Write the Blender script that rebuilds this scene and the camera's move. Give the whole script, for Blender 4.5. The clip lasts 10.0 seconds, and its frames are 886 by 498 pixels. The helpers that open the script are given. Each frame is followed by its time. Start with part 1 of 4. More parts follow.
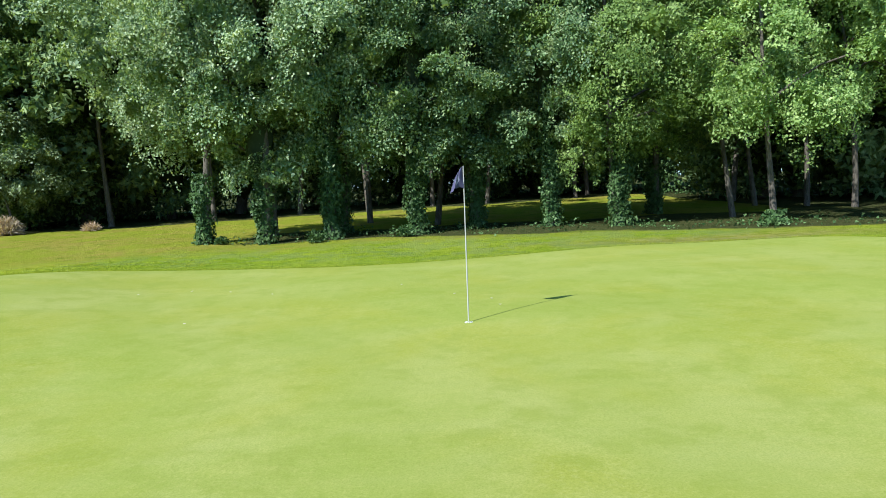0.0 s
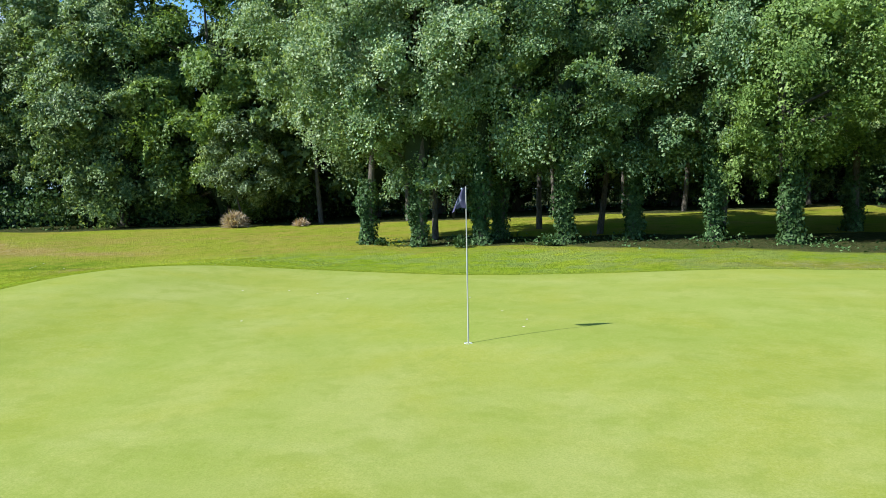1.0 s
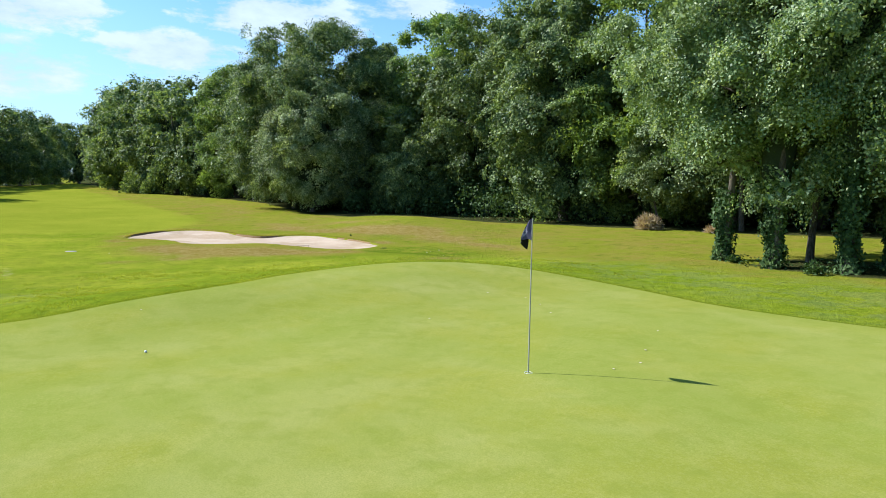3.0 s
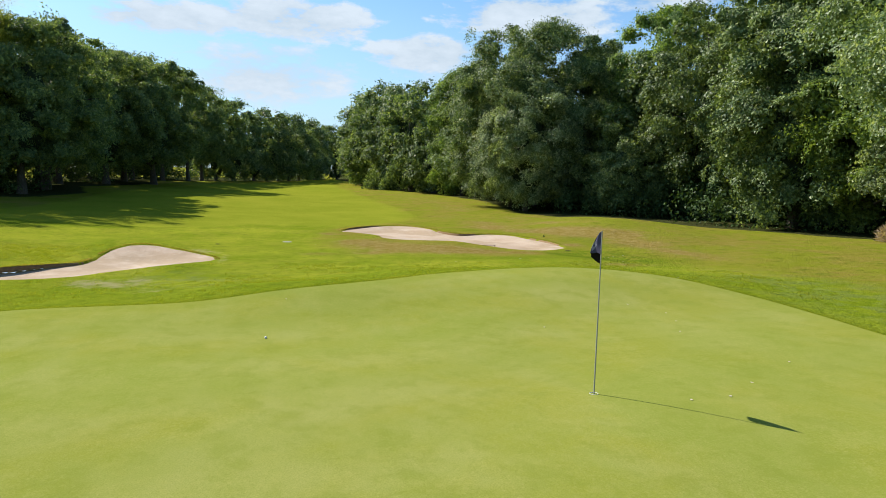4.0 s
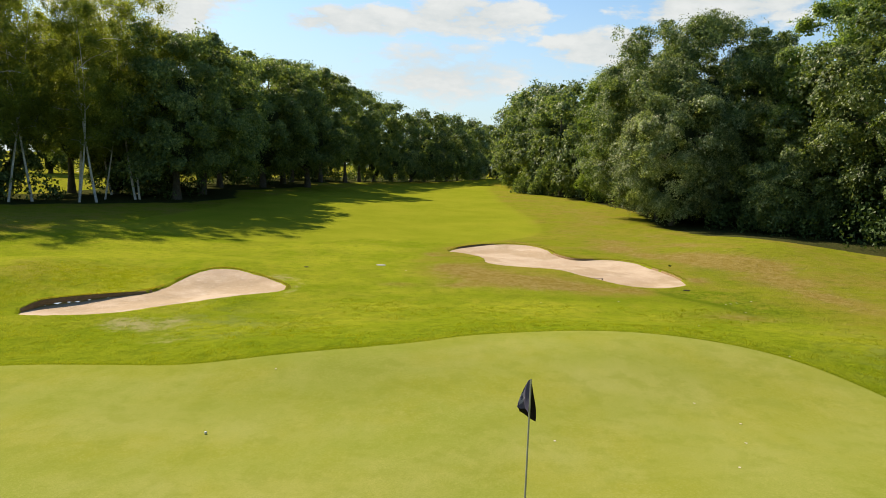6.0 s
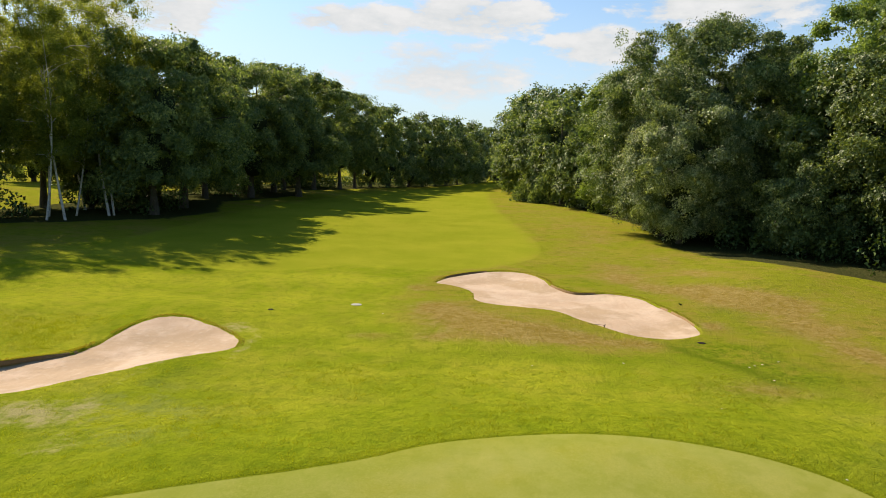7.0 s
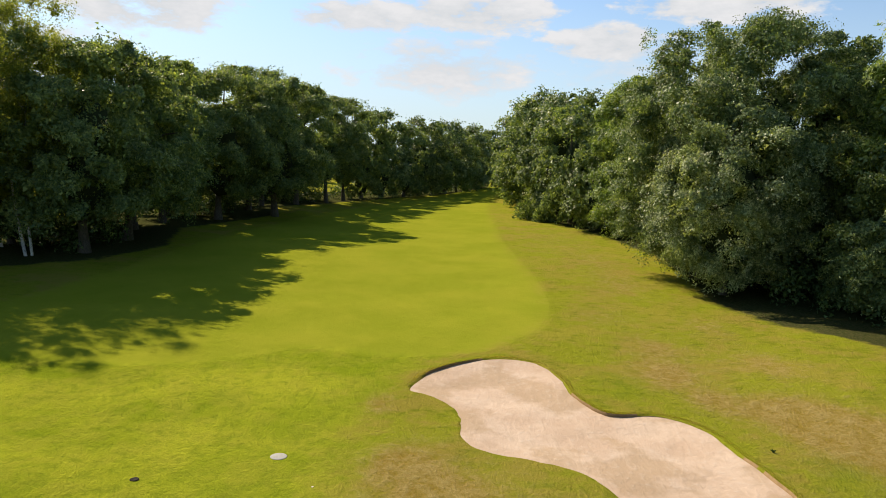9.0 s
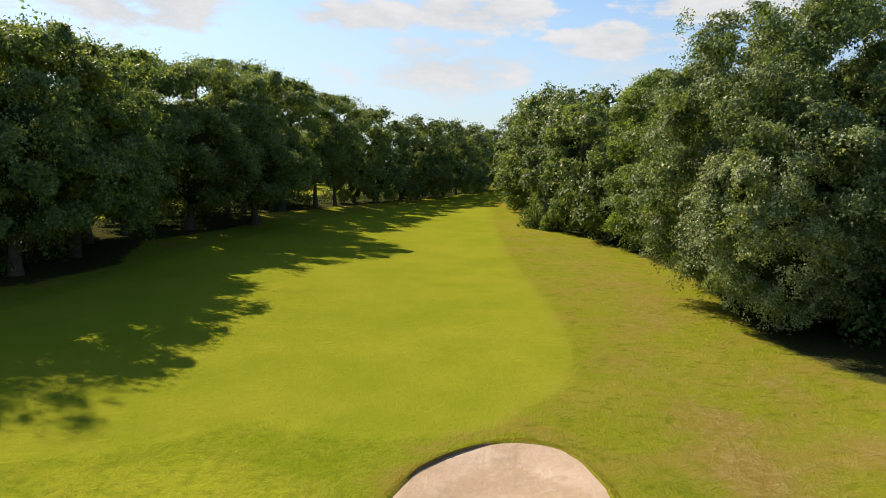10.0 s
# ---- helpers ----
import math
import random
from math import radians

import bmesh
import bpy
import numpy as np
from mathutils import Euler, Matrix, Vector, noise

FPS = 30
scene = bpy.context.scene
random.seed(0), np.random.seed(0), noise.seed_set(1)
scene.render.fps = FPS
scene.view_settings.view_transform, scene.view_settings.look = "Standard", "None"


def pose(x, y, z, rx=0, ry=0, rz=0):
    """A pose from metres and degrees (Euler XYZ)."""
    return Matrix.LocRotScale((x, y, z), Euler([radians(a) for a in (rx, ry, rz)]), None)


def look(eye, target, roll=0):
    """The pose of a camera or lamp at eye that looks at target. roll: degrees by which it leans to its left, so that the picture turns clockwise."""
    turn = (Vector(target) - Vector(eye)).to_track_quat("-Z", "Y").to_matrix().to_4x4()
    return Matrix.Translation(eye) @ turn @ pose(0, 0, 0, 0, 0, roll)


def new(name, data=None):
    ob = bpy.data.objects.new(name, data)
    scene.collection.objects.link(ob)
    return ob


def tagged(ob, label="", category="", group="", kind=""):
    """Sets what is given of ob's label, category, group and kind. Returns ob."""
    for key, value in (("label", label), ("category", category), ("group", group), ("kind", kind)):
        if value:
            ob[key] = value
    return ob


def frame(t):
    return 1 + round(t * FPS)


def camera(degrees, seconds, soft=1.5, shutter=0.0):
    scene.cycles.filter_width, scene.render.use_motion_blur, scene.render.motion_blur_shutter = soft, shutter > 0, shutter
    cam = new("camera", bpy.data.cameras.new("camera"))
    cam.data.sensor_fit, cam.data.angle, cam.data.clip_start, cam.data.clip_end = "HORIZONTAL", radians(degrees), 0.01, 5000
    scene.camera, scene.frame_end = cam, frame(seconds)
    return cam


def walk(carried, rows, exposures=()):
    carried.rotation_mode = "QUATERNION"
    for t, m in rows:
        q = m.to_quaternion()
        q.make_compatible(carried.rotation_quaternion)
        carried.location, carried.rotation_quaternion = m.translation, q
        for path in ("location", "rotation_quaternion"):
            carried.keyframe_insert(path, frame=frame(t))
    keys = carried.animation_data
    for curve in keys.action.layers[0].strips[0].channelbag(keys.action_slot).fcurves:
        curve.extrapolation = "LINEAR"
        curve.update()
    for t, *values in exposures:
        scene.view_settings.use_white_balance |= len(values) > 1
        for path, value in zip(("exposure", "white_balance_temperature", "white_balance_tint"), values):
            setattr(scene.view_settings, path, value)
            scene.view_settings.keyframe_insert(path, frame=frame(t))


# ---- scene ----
cam = camera(63.7, 10.0, 0.9)
PATH = [
    (0, (-0.105, -9.651, 1.87), (-0.148, -7.659, 1.694), -2.2),
    (0.5, (1.495, -9.468, 1.941), (1.116, -7.511, 1.776), -1.7),
    (1, (3.066, -9.086, 2.057), (2.366, -7.22, 1.898), -1.1),
    (1.5, (4.538, -8.458, 2.131), (3.534, -6.735, 1.977), -0.5),
    (2, (5.889, -7.663, 2.287), (4.599, -6.143, 2.128), -0.0),
    (2.5, (7.022, -6.777, 2.397), (5.484, -5.51, 2.232), 0.6),
    (3, (7.829, -5.774, 2.533), (6.091, -4.799, 2.359), 1.0),
    (3.2, (8.074, -5.352, 2.548), (6.272, -4.502, 2.372), 1.2),
    (4.5, (8.647, -2.556, 2.826), (6.66, -2.468, 2.618), 1.9),
    (5, (8.213, -1.64, 2.914), (6.226, -1.724, 2.697), 2.1),
    (5.5, (7.25, -0.925, 3.354), (5.265, -1.04, 3.133), 2.1),
    (7, (2.438, 0.065, 4.997), (0.454, -0.06, 4.772), 2.0),
    (7.5, (0.296, 0.183, 5.67), (-1.687, 0.056, 5.441), 1.9),
    (8, (-2.088, 0.206, 6.305), (-4.071, 0.077, 6.075), 1.9),
    (8.5, (-4.611, 0.235, 6.785), (-6.594, 0.105, 6.553), 2.0),
    (9, (-7.442, 0.176, 7.061), (-9.424, 0.045, 6.827), 2.0),
    (9.5, (-10.781, 0.028, 7.246), (-12.763, -0.103, 7.012), 2.0),
    (10, (-14.691, -0.182, 7.466), (-16.672, -0.313, 7.23), 2.0),
]
EXPOSURES = [(0, 1.0, 5400, 10.5), (2, 1.0, 5550, 12), (3, 0.84, 5700, 12), (4.5, 0.56, 6750, 14.5), (5.5, 0.59, 7450, 14.5), (7, 0.64, 7550, 19.5), (10, 0.585, 7400, 21)]
walk(cam, [(t, look(eye, target, roll)) for t, eye, target, roll in PATH], EXPOSURES)

# ---- world, sun, exposure ----
SUN_DIR = Vector((-0.717, -0.697, 0.839)).normalized()      # towards the sun, 40 degrees up
world = bpy.data.worlds.new("world")
scene.world = world
world.use_nodes = True


def sky_world(nt):
    N, K = nt.nodes, nt.links
    N.clear()
    out = N.new("ShaderNodeOutputWorld")
    bg = N.new("ShaderNodeBackground")
    sky = N.new("ShaderNodeTexSky")
    sky.sky_type, sky.sun_disc = "NISHITA", False
    sky.sun_elevation = radians(40)
    sky.sun_rotation = math.atan2(SUN_DIR.x, SUN_DIR.y)
    sky.air_density, sky.dust_density, sky.ozone_density = 1.0, 0.5, 1.0
    bg.inputs["Strength"].default_value = 0.07
    co = N.new("ShaderNodeTexCoord")
    sep = N.new("ShaderNodeSeparateXYZ")
    K.new(co.outputs["Generated"], sep.inputs[0])

    def m(op, a, b=None, c=None, clamp=False):
        n = N.new("ShaderNodeMath")
        n.operation, n.use_clamp = op, clamp
        for k, v in enumerate((a, b, c)):
            if v is not None:
                if isinstance(v, (int, float)):
                    n.inputs[k].default_value = v
                else:
                    K.new(v, n.inputs[k])
        return n.outputs[0]

    x, y, z = sep.outputs
    # bearing and height of the view ray, in degrees; 0 is towards -x, positive to its right (+y)
    az = m("MULTIPLY", m("ARCTAN2", y, m("MULTIPLY", x, -1.0)), 57.2958)
    el = m("MULTIPLY", m("ARCSINE", z), 57.2958)
    wob = N.new("ShaderNodeTexNoise")
    wob.inputs["Scale"].default_value, wob.inputs["Detail"].default_value = 12.0, 8.0
    wob.inputs["Roughness"].default_value = 0.62
    st = N.new("ShaderNodeMapping")
    st.inputs["Scale"].default_value = (1, 1, 2.6)
    K.new(co.outputs["Generated"], st.inputs[0])
    K.new(st.outputs[0], wob.inputs["Vector"])
    wn = m("SUBTRACT", wob.outputs["Fac"], 0.5)
    total = None
    for ca, ce, ra, re_, k in CLOUDS:
        da = m("DIVIDE", m("SUBTRACT", az, ca), ra)
        de = m("DIVIDE", m("SUBTRACT", el, ce), re_)
        d = m("ADD", m("MULTIPLY", da, da), m("MULTIPLY", de, de))
        v = m("MULTIPLY", m("SUBTRACT", m("ADD", 1.0, m("MULTIPLY", wn, 5.0)), d), k, clamp=True)
        total = v if total is None else m("MAXIMUM", total, v)
    # broken cloud over the rest of the sky
    far = N.new("ShaderNodeTexNoise")
    far.inputs["Scale"].default_value, far.inputs["Detail"].default_value = 3.0, 7.0
    K.new(st.outputs[0], far.inputs["Vector"])
    rest = m("MULTIPLY", m("SUBTRACT", far.outputs["Fac"], 0.66), 3.0, clamp=True)
    rest = m("MULTIPLY", rest, m("MULTIPLY", m("SUBTRACT", el, 16.0), 0.12, clamp=True))
    total = m("MAXIMUM", total, rest)
    # pale haze low in the sky
    side = m("ADD", m("MULTIPLY", x, SUN_DIR.x), m("MULTIPLY", y, SUN_DIR.y))
    haze = m("MULTIPLY", m("SUBTRACT", 14.0, el), 0.06, clamp=True)
    haze = m("MULTIPLY", haze, m("ADD", 0.72, m("MULTIPLY", side, 0.45)), clamp=True)
    hz = N.new("ShaderNodeMixRGB")
    hz.inputs["Color2"].default_value = (4.9, 6.5, 8.0, 1)
    K.new(haze, hz.inputs["Fac"])
    tint = N.new("ShaderNodeMixRGB")
    tint.blend_type = "MULTIPLY"
    tint.inputs["Fac"].default_value = 1.0
    tint.inputs["Color2"].default_value = (0.98, 1.32, 1.52, 1)
    K.new(sky.outputs[0], tint.inputs["Color1"])
    K.new(tint.outputs[0], hz.inputs["Color1"])
    mix = N.new("ShaderNodeMixRGB")
    shade = N.new("ShaderNodeMixRGB")
    shade.inputs["Color1"].default_value, shade.inputs["Color2"].default_value = (5.3, 6.5, 7.3, 1), (6.9, 8.0, 8.7, 1)
    K.new(m("ADD", m("MULTIPLY", wn, 3.4), 0.55, clamp=True), shade.inputs["Fac"])
    K.new(shade.outputs[0], mix.inputs["Color2"])
    K.new(total, mix.inputs["Fac"])
    K.new(hz.outputs[0], mix.inputs["Color1"])
    K.new(mix.outputs[0], bg.inputs["Color"])
    K.new(bg.outputs[0], out.inputs[0])


# bearing, height, half width, half height (degrees), density
CLOUDS = [(-11, 11.0, 6.5, 1.2, 1.6), (-2, 11.6, 7, 1.6, 1.7), (8.8, 9.6, 5.4, 1.5, 1.6), (16.5, 12.6, 7.4, 1.9, 1.7), (-3.8, 7.6, 7.5, 2.6, 1.1), (13, 6.8, 8, 2.2, 0.6),
          (-21, 12.6, 6.5, 1.2, 1.4), (-27, 10.6, 7.5, 2.2, 1.5), (26.5, 13.5, 4.4, 1.2, 1.4), (36, 11, 8, 2.4, 1.1), (-38, 7, 9, 4, 0.9)]
sky_world(world.node_tree)
sun = new("sun", bpy.data.lights.new("sun", "SUN"))
sun.data.energy, sun.data.angle, sun.data.color = 5.0, radians(0.53), (1.0, 0.94, 0.82)
sun.matrix_world = look((0, 0, 60), Vector((0, 0, 60)) - SUN_DIR)

# ---- materials ----


class Nodes:
    """Short hand for a node material."""

    def __init__(self, name):
        self.mat = bpy.data.materials.new(name)
        self.mat.use_nodes = True
        self.nt = self.mat.node_tree
        self.bsdf = self.nt.nodes["Principled BSDF"]
        self.out = self.nt.nodes["Material Output"]

    def put(self, socket, v):
        if isinstance(v, bpy.types.NodeSocket):
            self.nt.links.new(v, socket)
        elif isinstance(v, (tuple, list)):
            socket.default_value = (*v, 1) if len(v) == 3 and len(socket.default_value) == 4 else v
        else:
            socket.default_value = v

    def node(self, kind, **kw):
        n = self.nt.nodes.new("ShaderNode" + kind)
        for k, v in kw.items():
            self.put(n.inputs[k.replace("_", " ")], v)
        return n

    def noise(self, scale, detail=4.0, rough=0.55, vec=None, stretch=None):
        n = self.node("TexNoise", Scale=scale, Detail=detail, Roughness=rough)
        v = vec or self.geo
        if stretch:
            mp = self.node("Mapping", Scale=stretch)
            self.nt.links.new(v, mp.inputs[0])
            v = mp.outputs[0]
        self.nt.links.new(v, n.inputs["Vector"])
        return n.outputs["Fac"]

    @property
    def geo(self):
        return self.node("TexCoord").outputs["Object"]

    def attr(self, name):
        a = self.node("Attribute")
        a.attribute_name = name
        return a.outputs["Fac"]

    def math(self, op, a, b=0.0, clamp=False):
        n = self.node("Math")
        n.operation, n.use_clamp = op, clamp
        self.put(n.inputs[0], a)
        self.put(n.inputs[1], b)
        return n.outputs[0]

    def ramp(self, v, lo, hi, a=0.0, b=1.0):
        n = self.node("MapRange", From_Min=lo, From_Max=hi, To_Min=a, To_Max=b)
        n.interpolation_type = "SMOOTHSTEP"
        self.put(n.inputs[0], v)
        return n.outputs[0]

    def mix(self, f, a, b, kind="MIX"):
        n = self.node("MixRGB")
        n.blend_type = kind
        self.put(n.inputs[0], f)
        self.put(n.inputs[1], a)
        self.put(n.inputs[2], b)
        return n.outputs[0]

    def bump(self, height, strength=0.5, distance=0.02):
        n = self.node("Bump", Strength=strength, Distance=distance)
        self.put(n.inputs["Height"], height)
        self.put(self.bsdf.inputs["Normal"], n.outputs[0])

    def set(self, color=None, rough=0.6, spec=0.3, metal=0.0):
        if color is not None:
            self.put(self.bsdf.inputs["Base Color"], color)
        self.put(self.bsdf.inputs["Roughness"], rough)
        self.put(self.bsdf.inputs["Specular IOR Level"], spec)
        self.put(self.bsdf.inputs["Metallic"], metal)
        return self


def turf_material():
    s = Nodes("turf")
    g, f, semi, dry, wood = s.attr("green_d"), s.attr("fair_d"), s.attr("semi_d"), s.attr("dry"), s.attr("wood")
    big, mid, fine, hair = s.noise(0.16, 3), s.noise(0.9, 5, 0.6), s.noise(7.0, 6, 0.7), s.noise(60.0, 4, 0.75)
    patch = s.noise(0.38, 4, 0.6)
    streak = s.noise(1.3, 4, 0.6, stretch=(0.217, 0.62, 0.6944))
    fleck = s.noise(22.0, 3, 0.8)
    tuft = s.noise(2.6, 6, 0.76)
    clod = s.noise(1.7, 6, 0.72, stretch=(1.0, 0.7, 1.0))
    soft = s.math("ADD", s.math("MULTIPLY", big, 0.55), s.math("MULTIPLY", patch, 0.45))
    # mown grass: lime green in broad soft patches, olive where it is thin
    lawn = s.mix(s.ramp(soft, 0.40, 0.60), (0.212, 0.276, 0.0165), (0.340, 0.372, 0.0300))
    lawn = s.mix(s.ramp(mid, 0.42, 0.64, 0, 0.45), lawn, (0.325, 0.318, 0.0380))
    lawn = s.mix(s.ramp(tuft, 0.36, 0.54, 0.5, 0.0), lawn, (0.130, 0.192, 0.0140))
    # fairway: cut shorter and smoother, with faint long mowing streaks
    fair = s.mix(s.ramp(soft, 0.38, 0.62), (0.212, 0.248, 0.0194), (0.271, 0.286, 0.0272))
    fair = s.mix(s.ramp(streak, 0.35, 0.65, 0.0, 0.4), fair, (0.250, 0.279, 0.0253))
    fair = s.mix(s.ramp(tuft, 0.36, 0.5, 0.18, 0.0), fair, (0.155, 0.196, 0.0155))
    # rough: longer, thinner and browner, with green and straw in patches
    rough = s.mix(s.ramp(s.math("ADD", patch, s.math("MULTIPLY", s.math("SUBTRACT", clod, 0.5), 0.5)), 0.40, 0.66), (0.232, 0.257, 0.0212), (0.275, 0.224, 0.0430))
    rough = s.mix(s.ramp(soft, 0.50, 0.66, 0, 0.6), rough, (0.275, 0.276, 0.0285))
    rough = s.mix(s.ramp(tuft, 0.52, 0.72, 0, 0.4), rough, (0.318, 0.252, 0.0850))
    rough = s.mix(s.ramp(clod, 0.32, 0.50, 0.62, 0.0), rough, (0.120, 0.142, 0.0150))
    # putting green: close-mown, pale, with faint mowing bands and worn pale areas
    gr = s.mix(s.ramp(big, 0.35, 0.65), (0.208, 0.240, 0.0445), (0.265, 0.273, 0.0742))
    gr = s.mix(s.ramp(mid, 0.42, 0.66, 0, 0.4), gr, (0.191, 0.227, 0.0339))
    gr = s.mix(s.ramp(streak, 0.48, 0.70, 0, 0.55), gr, (0.284, 0.288, 0.0890))
    gr = s.mix(s.ramp(patch, 0.42, 0.64, 0, 0.65), gr, (0.228, 0.232, 0.0285))
    gr = s.mix(s.ramp(tuft, 0.47, 0.66, 0, 0.45), gr, (0.285, 0.287, 0.0742))
    gr = s.mix(s.ramp(fleck, 0.48, 0.66, 0, 0.5), gr, (0.300, 0.296, 0.0806))
    gr = s.mix(s.ramp(hair, 0.32, 0.62, 0.4, 0.0), gr, (0.110, 0.142, 0.0150))
    worn = s.noise(1.7, 6, 0.7)
    gr = s.mix(s.ramp(worn, 0.36, 0.52, 0.42, 0.0), gr, (0.160, 0.192, 0.0270))
    # bands that the mower left, following the edge of the green
    band = s.math("SINE", s.math("ADD", s.math("MULTIPLY", g, 2.9), s.math("MULTIPLY", patch, 3.0)))
    gr = s.mix(s.ramp(band, -0.7, 0.7, 0.0, 0.22), gr, (0.170, 0.208, 0.0276))
    loose = s.math("ADD", semi, s.math("MULTIPLY", s.math("ADD", s.math("SUBTRACT", patch, 0.5), s.math("SUBTRACT", clod, 0.5)), 3.5))
    c = s.mix(s.ramp(loose, -1.4, 1.8), lawn, rough)
    cut = s.math("ADD", f, s.math("MULTIPLY", s.math("SUBTRACT", clod, 0.5), 0.9))
    c = s.mix(s.ramp(cut, -1.0, 0.7), fair, c)
    # thicker, greener grass in a ring round the green
    ring = s.math("ADD", g, s.math("MULTIPLY", s.math("SUBTRACT", patch, 0.5), 4.0))
    c = s.mix(s.ramp(ring, 5.5, 1.5, 0.0, 0.62), c, s.mix(s.ramp(tuft, 0.36, 0.6), (0.135, 0.205, 0.0100), (0.215, 0.285, 0.0140)))
    # dried grass
    grit = s.math("ADD", s.math("MULTIPLY", mid, 0.5), s.math("ADD", s.math("MULTIPLY", tuft, 0.45), s.math("MULTIPLY", fine, 0.25)))
    dr = s.math("MULTIPLY", dry, s.ramp(s.math("ADD", grit, s.math("MULTIPLY", dry, 0.22)), 0.50, 0.86), True)
    straw = s.mix(s.ramp(s.math("ADD", s.math("MULTIPLY", tuft, 0.65), s.math("MULTIPLY", fine, 0.35)), 0.38, 0.64), (0.250, 0.163, 0.036), (0.365, 0.272, 0.108))
    c = s.mix(s.math("MULTIPLY", dr, 0.95), c, straw)
    c = s.mix(s.ramp(fleck, 0.36, 0.56, 0.30, 0.0), c, (0.09, 0.125, 0.0036))
    c = s.mix(s.ramp(hair, 0.3, 0.7, 0.25, 0.0), c, (0.09, 0.115, 0.0049))
    # darker, lusher grass in the hollows beside the bunkers
    lush = s.math("MULTIPLY", s.attr("lush"), s.ramp(s.math("ADD", s.math("MULTIPLY", mid, 0.5), s.math("MULTIPLY", tuft, 0.5)), 0.40, 0.56), True)
    c = s.mix(s.math("MULTIPLY", lush, 0.9), c, s.mix(s.ramp(fine, 0.36, 0.6), (0.070, 0.118, 0.0075), (0.140, 0.205, 0.0110)))
    # bluish, coarser grass in patches of the fringe
    blue = s.math("MULTIPLY", s.attr("blue"), s.ramp(s.math("ADD", mid, s.math("MULTIPLY", s.math("SUBTRACT", fine, 0.5), 0.6)), 0.42, 0.62), True)
    c = s.mix(s.math("MULTIPLY", blue, 0.36), c, (0.150, 0.205, 0.0728))
    # sand thrown out over the turf beside the bunkers
    sandy = s.ramp(s.math("ADD", s.attr("sandy"), s.math("MULTIPLY", s.math("SUBTRACT", tuft, 0.5), 1.6)), 0.4, 1.0, 0, 0.7)
    c = s.mix(sandy, c, (0.38, 0.325, 0.185))
    c = s.mix(s.math("MULTIPLY", s.attr("seam"), s.ramp(fine, 0.3, 0.6, 0.3, 0.75)), c, (0.07, 0.12, 0.0073))
    gedge = s.math("ADD", g, s.math("MULTIPLY", s.math("SUBTRACT", fleck, 0.5), 0.10))
    rim = s.math("MULTIPLY", s.ramp(gedge, -0.02, 0.02), s.ramp(gedge, 0.16, 0.05))
    c = s.mix(s.ramp(gedge, -0.03, 0.03), gr, c)
    c = s.mix(s.math("MULTIPLY", rim, 0.35), c, (0.0434, 0.0682, 0.005))
    # leaf litter and weeds under the trees, whose dark colour also paints their shade
    litter_shade = s.mix(s.ramp(fine, 0.35, 0.65), (0.034, 0.050, 0.013), (0.075, 0.070, 0.027))
    litter_shade = s.mix(s.ramp(fleck, 0.6, 0.7, 0, 0.5), litter_shade, (0.13, 0.105, 0.06))
    wd = s.ramp(s.math("ADD", wood, s.math("MULTIPLY", s.math("SUBTRACT", mid, 0.5), 0.8)), 0.35, 0.65)
    c = s.mix(wd, c, litter_shade)
    s.set(c, 0.9, 0.0)
    ongreen = s.ramp(g, -0.05, 0.05)
    # the soft sheen of upright blades seen at a low angle
    s.put(s.bsdf.inputs["Sheen Weight"], s.ramp(ongreen, 0, 1, 0.11, 0.0))
    s.put(s.bsdf.inputs["Sheen Roughness"], 0.45)
    s.put(s.bsdf.inputs["Sheen Tint"], (0.85, 0.90, 0.12))
    h = s.math("ADD", s.math("MULTIPLY", fleck, 0.5), s.math("MULTIPLY", hair, 0.5))
    h = s.math("ADD", h, s.math("ADD", s.math("MULTIPLY", fine, 1.4), s.math("MULTIPLY", tuft, 2.4)))
    b = s.node("Bump", Distance=0.06)
    s.put(b.inputs["Strength"], s.math("MULTIPLY", s.ramp(ongreen, 0, 1, 0.12, 0.85), s.ramp(f, -0.3, 0.3, 0.6, 1.0)))
    s.put(b.inputs["Height"], h)
    s.put(s.bsdf.inputs["Normal"], b.outputs[0])
    return s.mat


def sand_material():
    s = Nodes("bunker_sand")
    big, fine, grain = s.noise(0.5, 4), s.noise(5, 5, 0.65), s.noise(90, 3, 0.7)
    turn = s.node("Mapping", Rotation=(0, 0, 0.6), Scale=(0.6, 2.6, 1))
    s.nt.links.new(s.geo, turn.inputs[0])
    rake = s.noise(1.6, 4, 0.6, vec=turn.outputs[0])
    c = s.mix(s.ramp(big, 0.35, 0.65), (0.440, 0.330, 0.2279), (0.510, 0.402, 0.2922))
    c = s.mix(s.ramp(s.noise(0.42, 4), 0.47, 0.58, 0, 0.8), c, (0.369, 0.270, 0.1637))
    c = s.mix(s.ramp(fine, 0.5, 0.75, 0, 0.4), c, (0.515, 0.453, 0.3624))
    c = s.mix(s.ramp(grain, 0.35, 0.65, 0.15, 0), c, (0.183, 0.141, 0.0942))
    c = s.mix(s.ramp(rake, 0.54, 0.7, 0, 0.16), c, (0.558, 0.456, 0.3390))
    s.set(c, 0.9, 0.15)
    scuff = s.noise(2.2, 5, 0.7)
    c = s.mix(s.ramp(scuff, 0.38, 0.50, 0.18, 0), c, (0.299, 0.232, 0.1493))
    s.put(s.bsdf.inputs["Base Color"], c)
    h = s.math("ADD", s.math("ADD", s.math("MULTIPLY", rake, 0.5), s.math("MULTIPLY", scuff, 0.7)), s.math("ADD", fine, s.math("MULTIPLY", grain, 0.2)))
    s.bump(h, 0.65, 0.05)
    return s.mat


